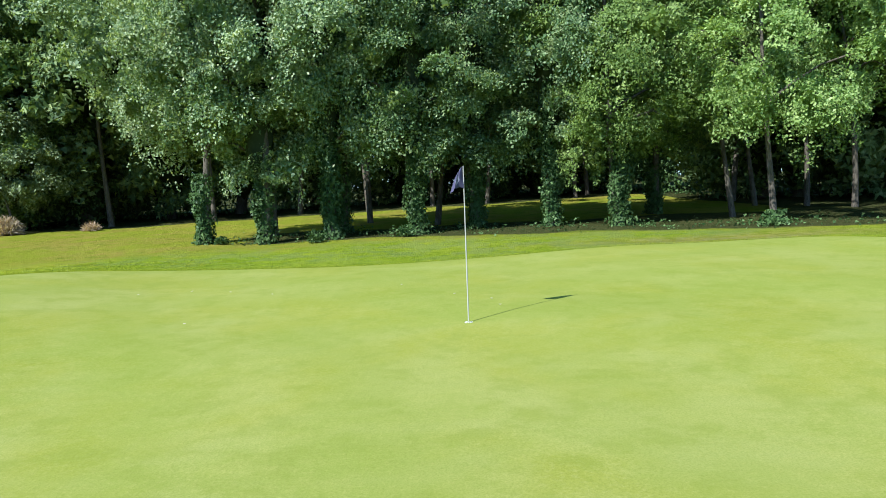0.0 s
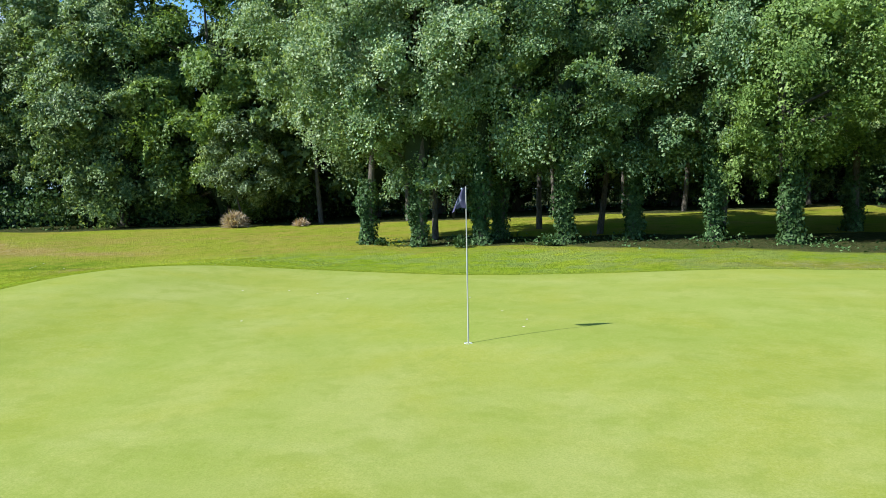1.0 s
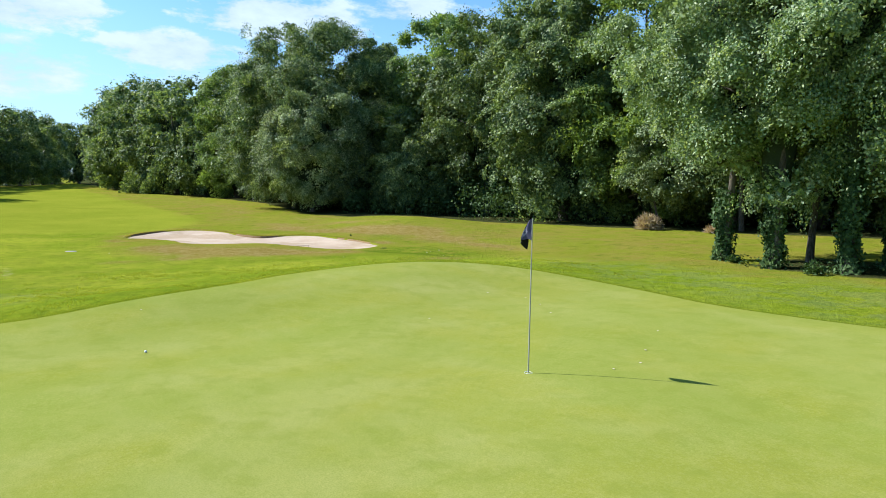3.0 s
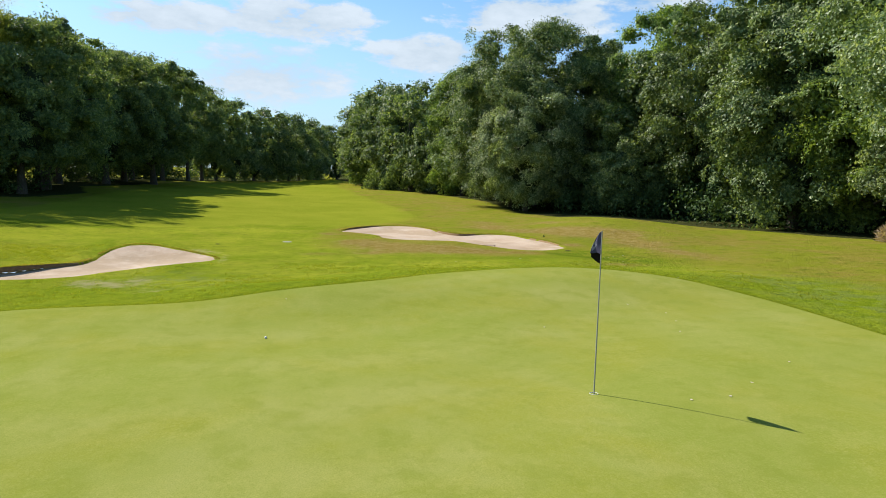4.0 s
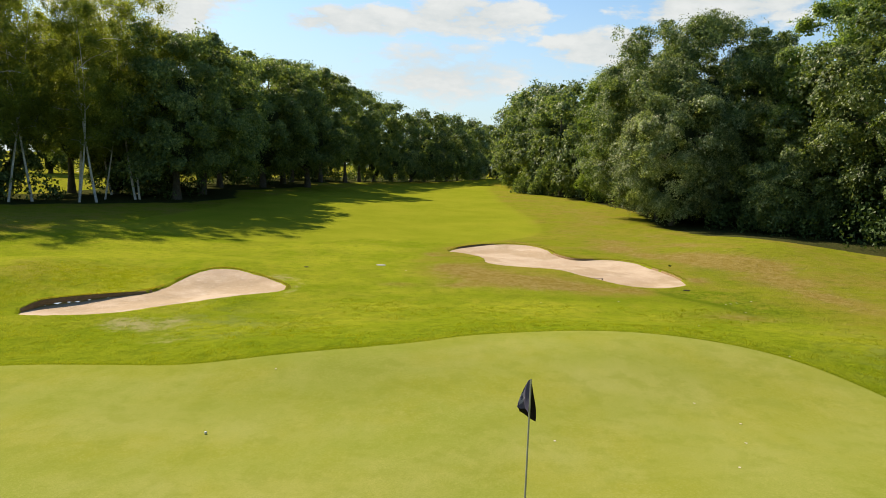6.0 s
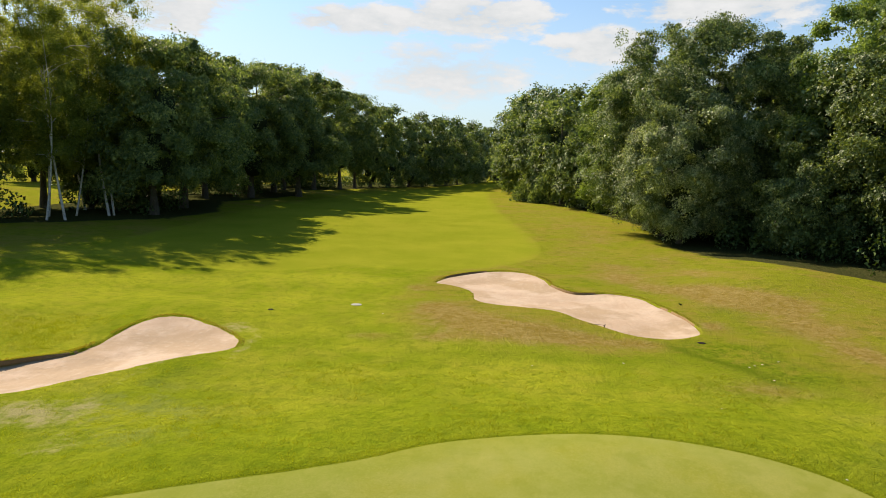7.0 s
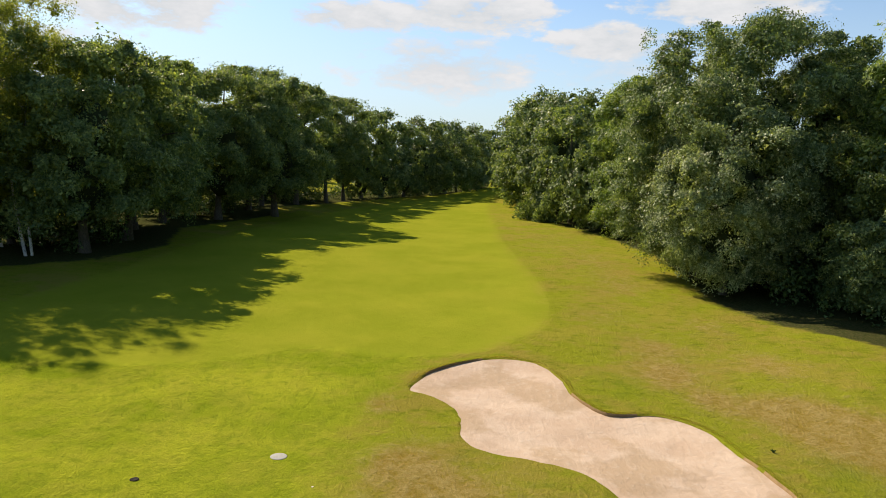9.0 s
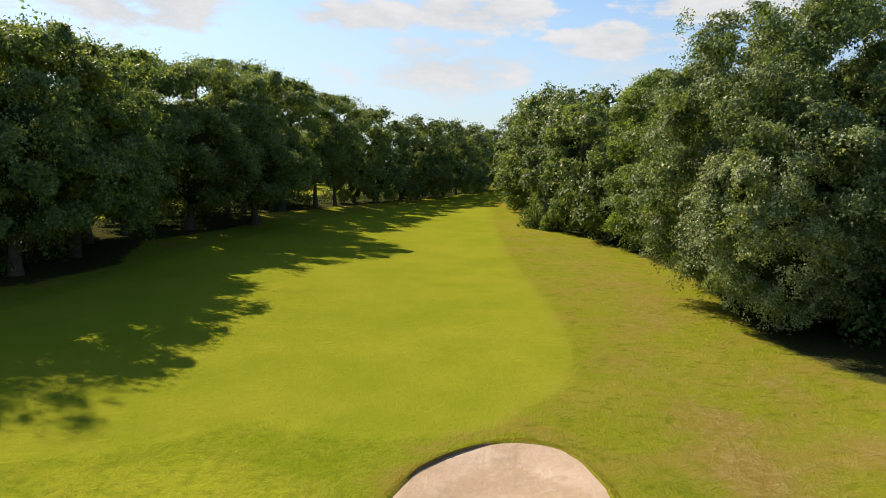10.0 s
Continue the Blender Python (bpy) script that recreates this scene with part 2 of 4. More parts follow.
def leaf_material(name, dark, light, pale, trans=0.35, gloss=0.12):
    s = Nodes(name)
    clump, spray = s.noise(0.55, 4, 0.6), s.noise(1.5, 3, 0.6)
    rnd = s.node("NewGeometry").outputs["Random Per Island"]
    orn = s.node("ObjectInfo").outputs["Random"]
    # clumps of dark and pale colour imitate shaded gaps and sunlit sprays
    c = s.mix(s.ramp(s.math("ADD", s.math("MULTIPLY", clump, 0.75), s.math("MULTIPLY", rnd, 0.25)), 0.36, 0.72), dark, light)
    c = s.mix(s.ramp(s.math("ADD", s.math("MULTIPLY", spray, 0.8), s.math("MULTIPLY", rnd, 0.25)), 0.5, 0.72, 0, 0.8), c, pale)
    c = s.mix(s.math("MULTIPLY", orn, 0.35), c, (dark[0] * 1.5, dark[1] * 1.15, dark[2]))
    s.set(c, 0.48, gloss)
    t = s.node("BsdfTranslucent")
    s.put(t.inputs[0], s.mix(1.0, c, (1.5, 1.45, 0.55, 1), "MULTIPLY"))
    mx = s.node("MixShader")
    mx.inputs[0].default_value = trans * 0.8
    s.nt.links.new(s.bsdf.outputs[0], mx.inputs[1])
    s.nt.links.new(t.outputs[0], mx.inputs[2])
    s.nt.links.new(mx.outputs[0], s.out.inputs[0])
    return s.mat


def bark_material(name, a, b, scale=(6, 6, 1.6)):
    s = Nodes(name)
    n1, n2, moss = s.noise(3, 6, 0.7, stretch=scale), s.noise(14, 4, 0.7, stretch=scale), s.noise(1.4, 4)
    c = s.mix(s.ramp(n1, 0.35, 0.65), a, b)
    c = s.mix(s.ramp(moss, 0.52, 0.7, 0, 0.6), c, (0.08, 0.10, 0.035))
    s.set(c, 0.85, 0.2)
    s.bump(s.math("ADD", n1, s.math("MULTIPLY", n2, 0.5)), 0.8, 0.04)
    return s.mat


def birch_bark():
    s = Nodes("birch_bark")
    marks, patch = s.noise(6, 4, 0.7, stretch=(1, 1, 5)), s.noise(1.6, 5, 0.6)
    c = s.mix(s.ramp(patch, 0.4, 0.7), (0.62, 0.60, 0.55), (0.42, 0.40, 0.35))
    c = s.mix(s.ramp(marks, 0.56, 0.64), c, (0.05, 0.045, 0.04))
    s.set(c, 0.7, 0.25)
    s.bump(marks, 0.5, 0.02)
    return s.mat


def plain(name, color, rough=0.5, spec=0.4, metal=0.0, vary=0.25, scale=8.0):
    s = Nodes(name)
    n = s.noise(scale, 5, 0.6)
    c = s.mix(s.ramp(n, 0.3, 0.7, 0, vary), color, tuple(v * 0.6 for v in color))
    s.set(c, s.ramp(n, 0.3, 0.7, rough * 0.85, min(1, rough * 1.15)), spec, metal)
    return s.mat


CUT = plain("cut_earth", (0.27, 0.18, 0.085), 0.95, 0.1, 0, 0.6, 9)
TURF = turf_material()
SAND = sand_material()
LEAF_MAPLE = leaf_material("maple_leaves", (0.112, 0.187, 0.078), (0.32, 0.42, 0.185), (0.56, 0.63, 0.37), 0.4, 0.3)
# maple leaf colour darkened to paint the shaded middle of the copse
LEAF_MAPLE_SHADE = leaf_material("shaded_maple_leaves", (0.068, 0.126, 0.05), (0.195, 0.29, 0.105), (0.41, 0.49, 0.24), 0.38, 0.25)
LEAF_LIME = leaf_material("lime_leaves", (0.13, 0.22, 0.05), (0.29, 0.41, 0.11), (0.45, 0.55, 0.21), 0.42, 0.25)
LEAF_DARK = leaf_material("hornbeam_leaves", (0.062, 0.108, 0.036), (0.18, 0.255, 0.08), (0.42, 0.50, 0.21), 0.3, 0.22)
LEAF_PALE = leaf_material("pale_hornbeam_leaves", (0.095, 0.145, 0.056), (0.285, 0.37, 0.155), (0.54, 0.61, 0.34), 0.38, 0.3)
LEAF_OAK = leaf_material("oak_leaves", (0.085, 0.15, 0.036), (0.24, 0.35, 0.085), (0.40, 0.50, 0.16), 0.4, 0.2)
LEAF_BIRCH = leaf_material("birch_leaves", (0.12, 0.17, 0.04), (0.24, 0.3, 0.075), (0.4, 0.44, 0.14), 0.75)
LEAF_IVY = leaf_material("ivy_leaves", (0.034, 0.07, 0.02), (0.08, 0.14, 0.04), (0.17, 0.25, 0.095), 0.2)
# toned for the backlit fairway row: its shade and haze are in the colour
LEAF_BACKLIT = leaf_material("backlit_leaves", (0.088, 0.148, 0.062), (0.19, 0.268, 0.10), (0.39, 0.46, 0.16), 0.46)
LAWN_BLADES = leaf_material("lawn_blades", (0.20, 0.265, 0.018), (0.31, 0.36, 0.028), (0.40, 0.40, 0.06), 0.5, 0.05)
STRAW = leaf_material("dry_straw", (0.32, 0.25, 0.17), (0.50, 0.41, 0.29), (0.60, 0.52, 0.40), 0.25)
BLADES = leaf_material("edge_grass", (0.20, 0.19, 0.03), (0.27, 0.255, 0.035), (0.36, 0.28, 0.10), 0.5)
BARK = bark_material("bark", (0.06, 0.05, 0.036), (0.14, 0.12, 0.09))
BIRCH = birch_bark()
# dark colour of the solid crown cores that stand in for inner shade
CORE_SHADE = plain("crown_core_shade", (0.045, 0.06, 0.028), 0.95, 0.0, 0, 0.7, 5)

# ---- plan of the ground ----
rng = np.random.default_rng(7)


def blend(v, knots, values, soft=2.5):
    """Values along a line of knots, with the creases rounded."""
    return sum(np.interp(v + o, knots, values) for o in (-soft, -soft / 2, 0, soft / 2, soft)) / 5


def spline(points, steps=8):
    """A smooth closed outline through the corner points."""
    p = np.array(points, float)
    a, b, c, d = np.roll(p, 1, 0), p, np.roll(p, -1, 0), np.roll(p, -2, 0)
    t = np.linspace(0, 1, steps, endpoint=False)[None, :, None]
    a, b, c, d = (q[:, None, :] for q in (a, b, c, d))
    q = 0.5 * (2 * b + (c - a) * t + (2 * a - 5 * b + 4 * c - d) * t ** 2 + (3 * b - a - 3 * c + d) * t ** 3)
    return q.reshape(-1, 2)


def signed(x, y, outline, reach=6.0):
    """Distance from an outline, negative inside; capped at the reach."""
    out = np.full(x.shape, reach)
    lo, hi = outline.min(0) - reach, outline.max(0) + reach
    near = (x > lo[0]) & (x < hi[0]) & (y > lo[1]) & (y < hi[1])
    px, py = x[near], y[near]
    best, inside = np.full(px.shape, 1e9), np.zeros(px.shape, bool)
    for (x0, y0), (x1, y1) in zip(outline, np.roll(outline, -1, 0)):
        dx, dy = x1 - x0, y1 - y0
        u = np.clip(((px - x0) * dx + (py - y0) * dy) / (dx * dx + dy * dy + 1e-12), 0, 1)
        best = np.minimum(best, (px - x0 - u * dx) ** 2 + (py - y0 - u * dy) ** 2)
        if y0 != y1:
            inside ^= ((y0 > py) != (y1 > py)) & (px < x0 + (py - y0) * dx / dy)
    d = np.sqrt(best)
    out[near] = np.minimum(np.where(inside, -d, d), reach)
    return out


GREEN = spline([(-5.6, -11.5), (-6.7, -9.5), (-7.0, -7.6), (-7.05, -5.8), (-7.72, -3.55), (-8.5, -1.94), (-9.5, -0.4), (-9.95, 1.9), (-9.5, 4.3), (-8.5, 5.9), (-6.6, 6.8),
                (-4.6, 6.95), (-2, 6.85), (1.5, 7.5), (5, 8.4), (9, 8.2), (12.5, 4.5), (13.5, -3), (12, -9), (8, -13.5), (0, -15.5), (-4.2, -14)])
FAIRWAY = spline([(-185, 2), (-117, -0.1), (-77, 0.9), (-62.5, 2.0), (-50, 3.3), (-44.5, 3.4), (-41, 3.1), (-38.5, 2.4), (-36.6, 1.2), (-35, 0.2), (-34.0, -1.6),
                  (-33.6, -3.6), (-34.2, -6.8), (-32, -9.4), (-30.5, -13), (-31, -18), (-36, -21.5), (-48, -21.5), (-60, -21.5), (-90, -19), (-130, -12), (-185, -3)])
SEMI = spline([(-38, -2.5), (-34.5, -1.6), (-31, -3.4), (-26, -3.4), (-21, -2.4), (-18.2, 2), (-17.3, 6.0), (-14, 9), (-8, 11.2), (0, 12.4), (9, 10.6), (18, 6), (16, -12), (4, -22), (-20, -22.5), (-36, -22), (-40, -12)])
BUNKER_R = spline([(-30.0, -2.3), (-32.2, -1.6), (-33.9, 0.3), (-33.6, 2.0), (-31.8, 2.8), (-29.9, 3.1), (-28.4, 3.9), (-28.4, 5.3), (-27.4, 6.4), (-25.4, 6.9),
                   (-23.2, 7.3), (-21.1, 7.2), (-20.1, 6.0), (-20.5, 4.9), (-21.5, 4.1), (-22.6, 3.3), (-23.9, 2.6), (-24.6, 1.5), (-25.0, 0.3), (-25.9, -0.4), (-27.4, -0.5), (-28.6, -0.9), (-29.4, -1.6)])
BUNKER_L = spline([(-11.3, -12.4), (-12.8, -12.7), (-13.9, -12.2), (-14.8, -11.6), (-15.7, -11.0), (-16.6, -10.9), (-18, -10.9), (-19.3, -10.6), (-19.8, -9.8),
                   (-19.4, -8.7), (-18.7, -7.8), (-17.9, -7.2), (-16.9, -7.1), (-16.2, -7.8), (-15.4, -8.35), (-14.4, -8.85), (-13.3, -9.45), (-12.3, -10.1), (-11.65, -10.9), (-11.3, -11.7)])

# mounds: x, y, reach along x, reach along y, height
MOUNDS = [(-8.0, -3.9, 2.1, 3.4, 0.26), (-9.6, 2.3, 3.2, 5.5, 0.52), (-16.4, -15.6, 4.2, 2.4, 0.50), (-30, 12.8, 6.0, 3.6, 0.5), (-22.0, 1.4, 2.4, 2.4, 0.10), (-21.0, -10.6, 2.6, 2.2, 0.30), (-36, 16, 7, 3, 0.25),
          (-14, 16, 5, 3, 0.15), (-60, -12, 14, 7, 0.2), (-80, 2, 14, 6, 0.15)]
# front of the dark copse floor; at larger x it follows the canopy's shade
COPSE_SHADE_FOOT = ([-8, -4, 0, 5, 10, 14], [14.3, 14.0, 13.7, 12.3, 11.0, 10.4])
# from x=-47 to -30 EDGE_R follows the shade line, painted as dark floor
EDGE_R = ([-190, -150, -113, -104, -92, -84, -76, -62, -52, -47, -42, -35, -30, -22, -10, 0, 6, 11, 13, 16, 30],
          [2, 4, 4, 6, 6, 9, 11, 13.2, 12.6, 12.2, 13.2, 16.4, 21.0, 25, 29, 31, 33, 35, 18, 16, 13])
EDGE_L = ([-190, -156, -131, -113, -100, -92, -84, -76, -66, -57, -50, -44, -38, -20, 30], [-1, -8, -15, -20, -23, -26, -23, -24, -26, -23, -24, -28, -34, -40, -45])


def height(x, y):
    z = blend(x, [-400, -150, -92, -60, -46, -34, -25, -16, 0, 20, 80], [4.0, 1.3, 0.85, 0.35, -0.03, -0.18, -0.23, -0.25, 0.0, 0.2, 0.4])
    z = z + blend(y, [-200, -60, -28, -20, -11, -8, -4, 0, 14, 25, 35, 60, 200], [1.6, 0.8, 0.6, 0.25, -0.06, -0.07, -0.06, 0.0, 0.26, 0.55, 0.8, 1.2, 2.0], 1.2)
    for cx, cy, rx, ry, h in MOUNDS:
        z = z + h * np.exp(-((x - cx) / rx) ** 2 - ((y - cy) / ry) ** 2)
    return z + 0.03 * np.sin(x * 0.9 + 1.3 * np.sin(y * 0.5)) * np.cos(y * 0.7)


def ground_z(x, y):
    return float(height(np.array([x], float), np.array([y], float))[0])


def axis(parts):
    return np.concatenate([np.arange(a, b, s) for a, b, s in parts])


def mesh_of(name, verts, faces, mat=None, smooth=True):
    """A mesh from arrays of points and of quads or triangles."""
    me = bpy.data.meshes.new(name)
    verts, faces = np.asarray(verts, np.float32), np.asarray(faces, np.int32)
    n, k = faces.shape
    me.vertices.add(len(verts))
    me.vertices.foreach_set("co", verts.ravel())
    me.loops.add(n * k)
    me.loops.foreach_set("vertex_index", faces.ravel())
    me.polygons.add(n)
    me.polygons.foreach_set("loop_start", np.arange(0, n * k, k, dtype=np.int32))
    me.polygons.foreach_set("loop_total", np.full(n, k, np.int32))
    if smooth:
        me.polygons.foreach_set("use_smooth", np.ones(n, bool))
    me.update(calc_edges=True)
    if mat:
        me.materials.append(mat)
    return me


def paint(me, x, y):
    """Where green, fairway, dried grass and woodland floor lie, for the turf; the dark floor also covers the trees'
    shade.
    """
    dry = np.zeros(x.shape)
    for cx, cy, rx, ry, k in ((-22.6, -0.8, 2.4, 1.6, 1.15), (-20.6, 1.0, 1.6, 1.8, 1.15), (-19.7, 3.0, 1.1, 1.6, 1.1), (-19.3, 5.0, 0.7, 0.9, 0.9), (-26.4, 10.2, 2.4, 1.6, 1.6), (-25.2, 11.6, 1.6, 1.0, 1.2), (-29.6, 7.4, 1.3, 1.0, 1.0),
                              (-22.2, 7.9, 0.9, 0.5, 1.2), (-21.8, 11.0, 1.5, 1.2, 1.2), (-19.0, 11.2, 1.3, 1.0, 1.1), (-16.8, 11.6, 1.4, 1.0, 0.7), (-14.9, 6.9, 0.9, 1.5, 0.8), (-32.5, 6.6, 1.8, 1.4, 1.2),
                              (-33.5, 10.4, 2.4, 1.4, 0.9), (-28.6, 9.2, 1.6, 1.2, 1.0), (-36.2, 7.0, 2.2, 1.4, 0.8), (-40.5, 10.2, 2.0, 1.0, 0.8), (-41.8, 6.0, 2.2, 1.4, 0.6), (-50.6, 8.0, 4.0, 1.8, 0.6),
                              (-28.3, -3.0, 1.0, 0.5, 1.0), (-19.3, -3.6, 0.5, 0.7, 0.8), (-19.4, -1.5, 0.7, 0.7, 0.7), (-24.3, -2.0, 1.2, 1.0, 0.8), (-59, 8, 6, 2.5, 0.5), (-12, 16, 8, 3.0, 0.15), (-72, 6, 10, 3, 0.4),
                              (-24, 15, 6, 3, 0.35), (-16, -15, 3.5, 2.0, 0.4), (6.5, 9.3, 6, 1.2, 0.8), (-30, -27, 9, 5, 0.5)):
        dry += k * np.exp(-((x - cx) / rx) ** 2 - ((y - cy) / ry) ** 2)
    blue = np.zeros(x.shape)
    for cx, cy, rx, ry in ((-5, 9.6, 4.5, 1.6), (0, 10, 4, 2.2), (-11.8, -7.6, 1.8, 1.4), (-10.6, -6.4, 1.4, 1.0), (4, 9.5, 5, 2), (2, 11.5, 9, 2.5), (-9, 9.5, 3.5, 2.0)):
        blue += np.exp(-((x - cx) / rx) ** 2 - ((y - cy) / ry) ** 2)
    lush = np.zeros(x.shape)
    for cx, cy, rx, ry, k in ((-19.0, 7.0, 0.9, 1.6, 1.0), (-17.4, 7.6, 1.4, 1.4, 0.9), (-21.6, 9.4, 0.8, 1.0, 0.6), (-17.3, 3.6, 0.6, 2.2, 0.7), (-17.4, 0.2, 0.5, 2.0, 0.5), (-14.2, -7.7, 1.8, 0.6, 0.9), (-15.8, 8.6, 1.0, 1.2, 0.7),
                              (-24.2, 9.0, 1.2, 0.7, 0.6), (-31.0, 4.6, 1.4, 0.8, 0.6), (-20.4, -5.6, 1.4, 1.2, 0.4)):
        lush += k * np.exp(-((x - cx) / rx) ** 2 - ((y - cy) / ry) ** 2)
    sandy = np.zeros(x.shape)
    for cx, cy, rx, ry, k in ((-19.3, -7.8, 1.0, 0.9, 0.75), (-17.0, -6.8, 1.8, 0.35, 0.6), (-14.6, -8.4, 2.2, 0.35, 0.6), (-18.6, -5.2, 0.5, 1.6, 0.3), (-11.2, -9.5, 1.0, 0.9, 0.75), (-10.6, -8.3, 1.0, 1.0, 0.5), (-9.6, -7.3, 0.6, 0.6, 0.5), (-8.8, -7.6, 0.5, 0.7, 0.4), (-11.6, -8.2, 0.5, 0.4, 0.4), (5.2, 9.5, 1.5, 0.35, 0.6), (7.9, 8.7, 1.3, 0.35, 0.6)):
        sandy += k * np.exp(-((x - cx) / rx) ** 2 - ((y - cy) / ry) ** 2)
    along = np.clip(((x + 19.3) * 3.8 + (y - 5.8) * 1.8) / 17.7, 0, 1)
    seam = np.exp(-(((x + 19.3 - 3.8 * along) ** 2 + (y - 5.8 - 1.8 * along + 0.15 * np.sin(along * 7)) ** 2) / 0.05))
    left = np.interp(x, *EDGE_L) - y
    wood = np.maximum(y - np.interp(x, *EDGE_R), np.minimum(left, 13 - left))
    copse = np.minimum(np.minimum(x + 7.6, 15 - x) * 0.6, np.minimum(y - np.interp(x, *COPSE_SHADE_FOOT), 17.8 - y))
    wood = np.clip(0.5 + 0.5 * np.maximum(wood, copse), 0, 1)
    for name, v in (("green_d", signed(x, y, GREEN, 12.0)), ("fair_d", signed(x, y, FAIRWAY)), ("semi_d", signed(x, y, SEMI)), ("dry", np.clip(dry, 0, 1.2)), ("wood", wood), ("blue", blue), ("sandy", sandy), ("seam", seam), ("lush", np.clip(lush, 0, 1))):
        me.attributes.new(name, "FLOAT", "POINT").data.foreach_set("value", np.asarray(v, np.float32))


def build_ground():
    xs = axis([(-1500, -400, 100), (-400, -200, 20), (-200, -90, 2.5), (-90, -45, 0.7), (-45, -9, 0.25), (-9, 14, 0.4), (14, 60, 3), (60, 400, 40), (400, 1501, 100)])
    ys = axis([(-1500, -300, 100), (-300, -60, 20), (-60, -24, 1.5), (-24, -16, 0.5), (-16, 10, 0.25), (10, 20, 0.4), (20, 40, 1), (40, 120, 8), (120, 400, 40), (400, 1501, 100)])
    X, Y = (a.ravel() for a in np.meshgrid(xs, ys, indexing="ij"))
    Z = height(X, Y)
    solid = np.minimum(signed(X, Y, BUNKER_R), signed(X, Y, BUNKER_L)) > 0.08
    i = (np.arange(len(xs) - 1)[:, None] * len(ys) + np.arange(len(ys) - 1)[None, :]).ravel()
    F = np.stack((i, i + len(ys), i + len(ys) + 1, i + 1), 1)
    me = mesh_of("ground", np.stack((X, Y, Z), 1), F[solid[F].all(1)], TURF)
    paint(me, X, Y)
    tagged(new("ground", me), "mown golf course turf with pale putting green, brighter fairway and dry rough", "grass", kind="structure")


def part(name, me, parent, label="", mat=None):
    """Links a mesh as one part under its thing."""
    ob = new(name, me)
    if mat and not me.materials:
        me.materials.append(mat)
    ob.parent = parent
    if label:
        ob["label"] = label
    return ob


def thing(name, at, label, category, group="", turn=0.0, scale=1.0):
    ob = new(name)
    ob.empty_display_size = 0.2
    ob.matrix_basis = pose(*at, 0, 0, turn) @ Matrix.Diagonal((scale, scale, scale, 1))
    return tagged(ob, label, category, group)


def unit(v):
    return v / (np.linalg.norm(v, axis=-1, keepdims=True) + 1e-9)


def build_bunker(outline, cuts, label):
    """A sand trap: turf lip round the outline, a cut edge that is tall in places, and raked sand that sags to the middle."""
    mid = outline.mean(0)
    n = len(outline)
    tang = np.roll(outline, -1, 0) - np.roll(outline, 1, 0)
    tang /= np.linalg.norm(tang, axis=1)[:, None]
    nor = np.stack((tang[:, 1], -tang[:, 0]), 1)
    if ((outline - mid) * nor).sum() < 0:
        nor = -nor
    wob = 0.03 * rng.standard_normal(n)
    wob = (np.roll(wob, 1) + 2 * wob + np.roll(wob, -1)) / 4
    cut = np.full(n, 0.006)
    for cx, cy, reach, deep in cuts:
        cut += deep * np.exp(-((outline[:, 0] - cx) ** 2 + (outline[:, 1] - cy) ** 2) / reach ** 2)
    worn = rng.random(n)
    worn = sum(np.roll(worn, q) for q in (-2, -1, 0, 1, 2)) / 5
    cut *= 0.35 + 1.3 * worn
    lift = np.clip(cut / 0.25, 0.1, 1.0)
    rows = []
    for off, up in ((0.80, -0.012), (0.55, 0.0), (0.36, 0.004), (0.2, 0.018), (0.08, 0.035), (0.0, 0.018)):
        p = outline + nor * off + (nor * wob[:, None] if off < 0.3 else 0)
        rows.append(np.column_stack((p, height(p[:, 0], p[:, 1]) + 0.006 + up * (lift if up > 0 else 1))))
    p = outline + nor * (0.02 * lift - 0.10 * np.clip(1 - lift * 3, 0, 1) + wob)[:, None]
    low = height(outline[:, 0], outline[:, 1]) - cut - 0.008 * rng.random(n)
    rows.append(np.column_stack((p, low - 0.02)))
    V = np.concatenate(rows)
    idx = np.arange(n)
    F = np.concatenate([np.stack((k * n + idx, k * n + np.roll(idx, -1), (k + 1) * n + np.roll(idx, -1), (k + 1) * n + idx), 1) for k in range(len(rows) - 1)])
    me = mesh_of("lip", V, F, TURF)
    paint(me, V[:, 0], V[:, 1])
    home = thing("bunker", (0, 0, 0), label, "bunker", "bunkers beside the green")
    home["kind"] = "structure"
    me.materials.append(CUT)
    me.polygons.foreach_set("material_index", np.concatenate((np.zeros(5 * n), cut > 0.035)).astype(np.int32))
    part("lip", me, home, "cut turf edge")
    lo, hi = outline.min(0) - 0.5, outline.max(0) + 0.5
    gx, gy = np.arange(lo[0], hi[0], 0.16), np.arange(lo[1], hi[1], 0.16)
    X, Y = (q.ravel() for q in np.meshgrid(gx, gy, indexing="ij"))
    D = signed(X, Y, outline)
    drop = np.full(X.shape, 0.010)
    for cx, cy, reach, deep in cuts:
        drop += deep * np.exp(-((X - cx) ** 2 + (Y - cy) ** 2) / (1.5 * reach) ** 2)
    sag = np.clip(-D / 1.6, 0, 1)
    Z = height(X, Y) - drop - 0.10 * sag * sag * (3 - 2 * sag) + 0.010 * np.sin(X * 3.1 + Y * 1.7) * sag
    i = (np.arange(len(gx) - 1)[:, None] * len(gy) + np.arange(len(gy) - 1)[None, :]).ravel()
    F = np.stack((i, i + len(gy), i + len(gy) + 1, i + 1), 1)
    F = F[(D[F] < 0.25).all(1)]
    r = np.random.default_rng(n)
    k = r.choice(np.nonzero(nor[:, 0] < 0.0)[0], 20 * n)          # the far side, where the turf hangs over
    u = r.random((len(k), 1))
    base = outline[k] * u + outline[(k + 1) % n] * (1 - u) + nor[k] * (0.16 * r.random((len(k), 1)) ** 1.5 + 0.01)
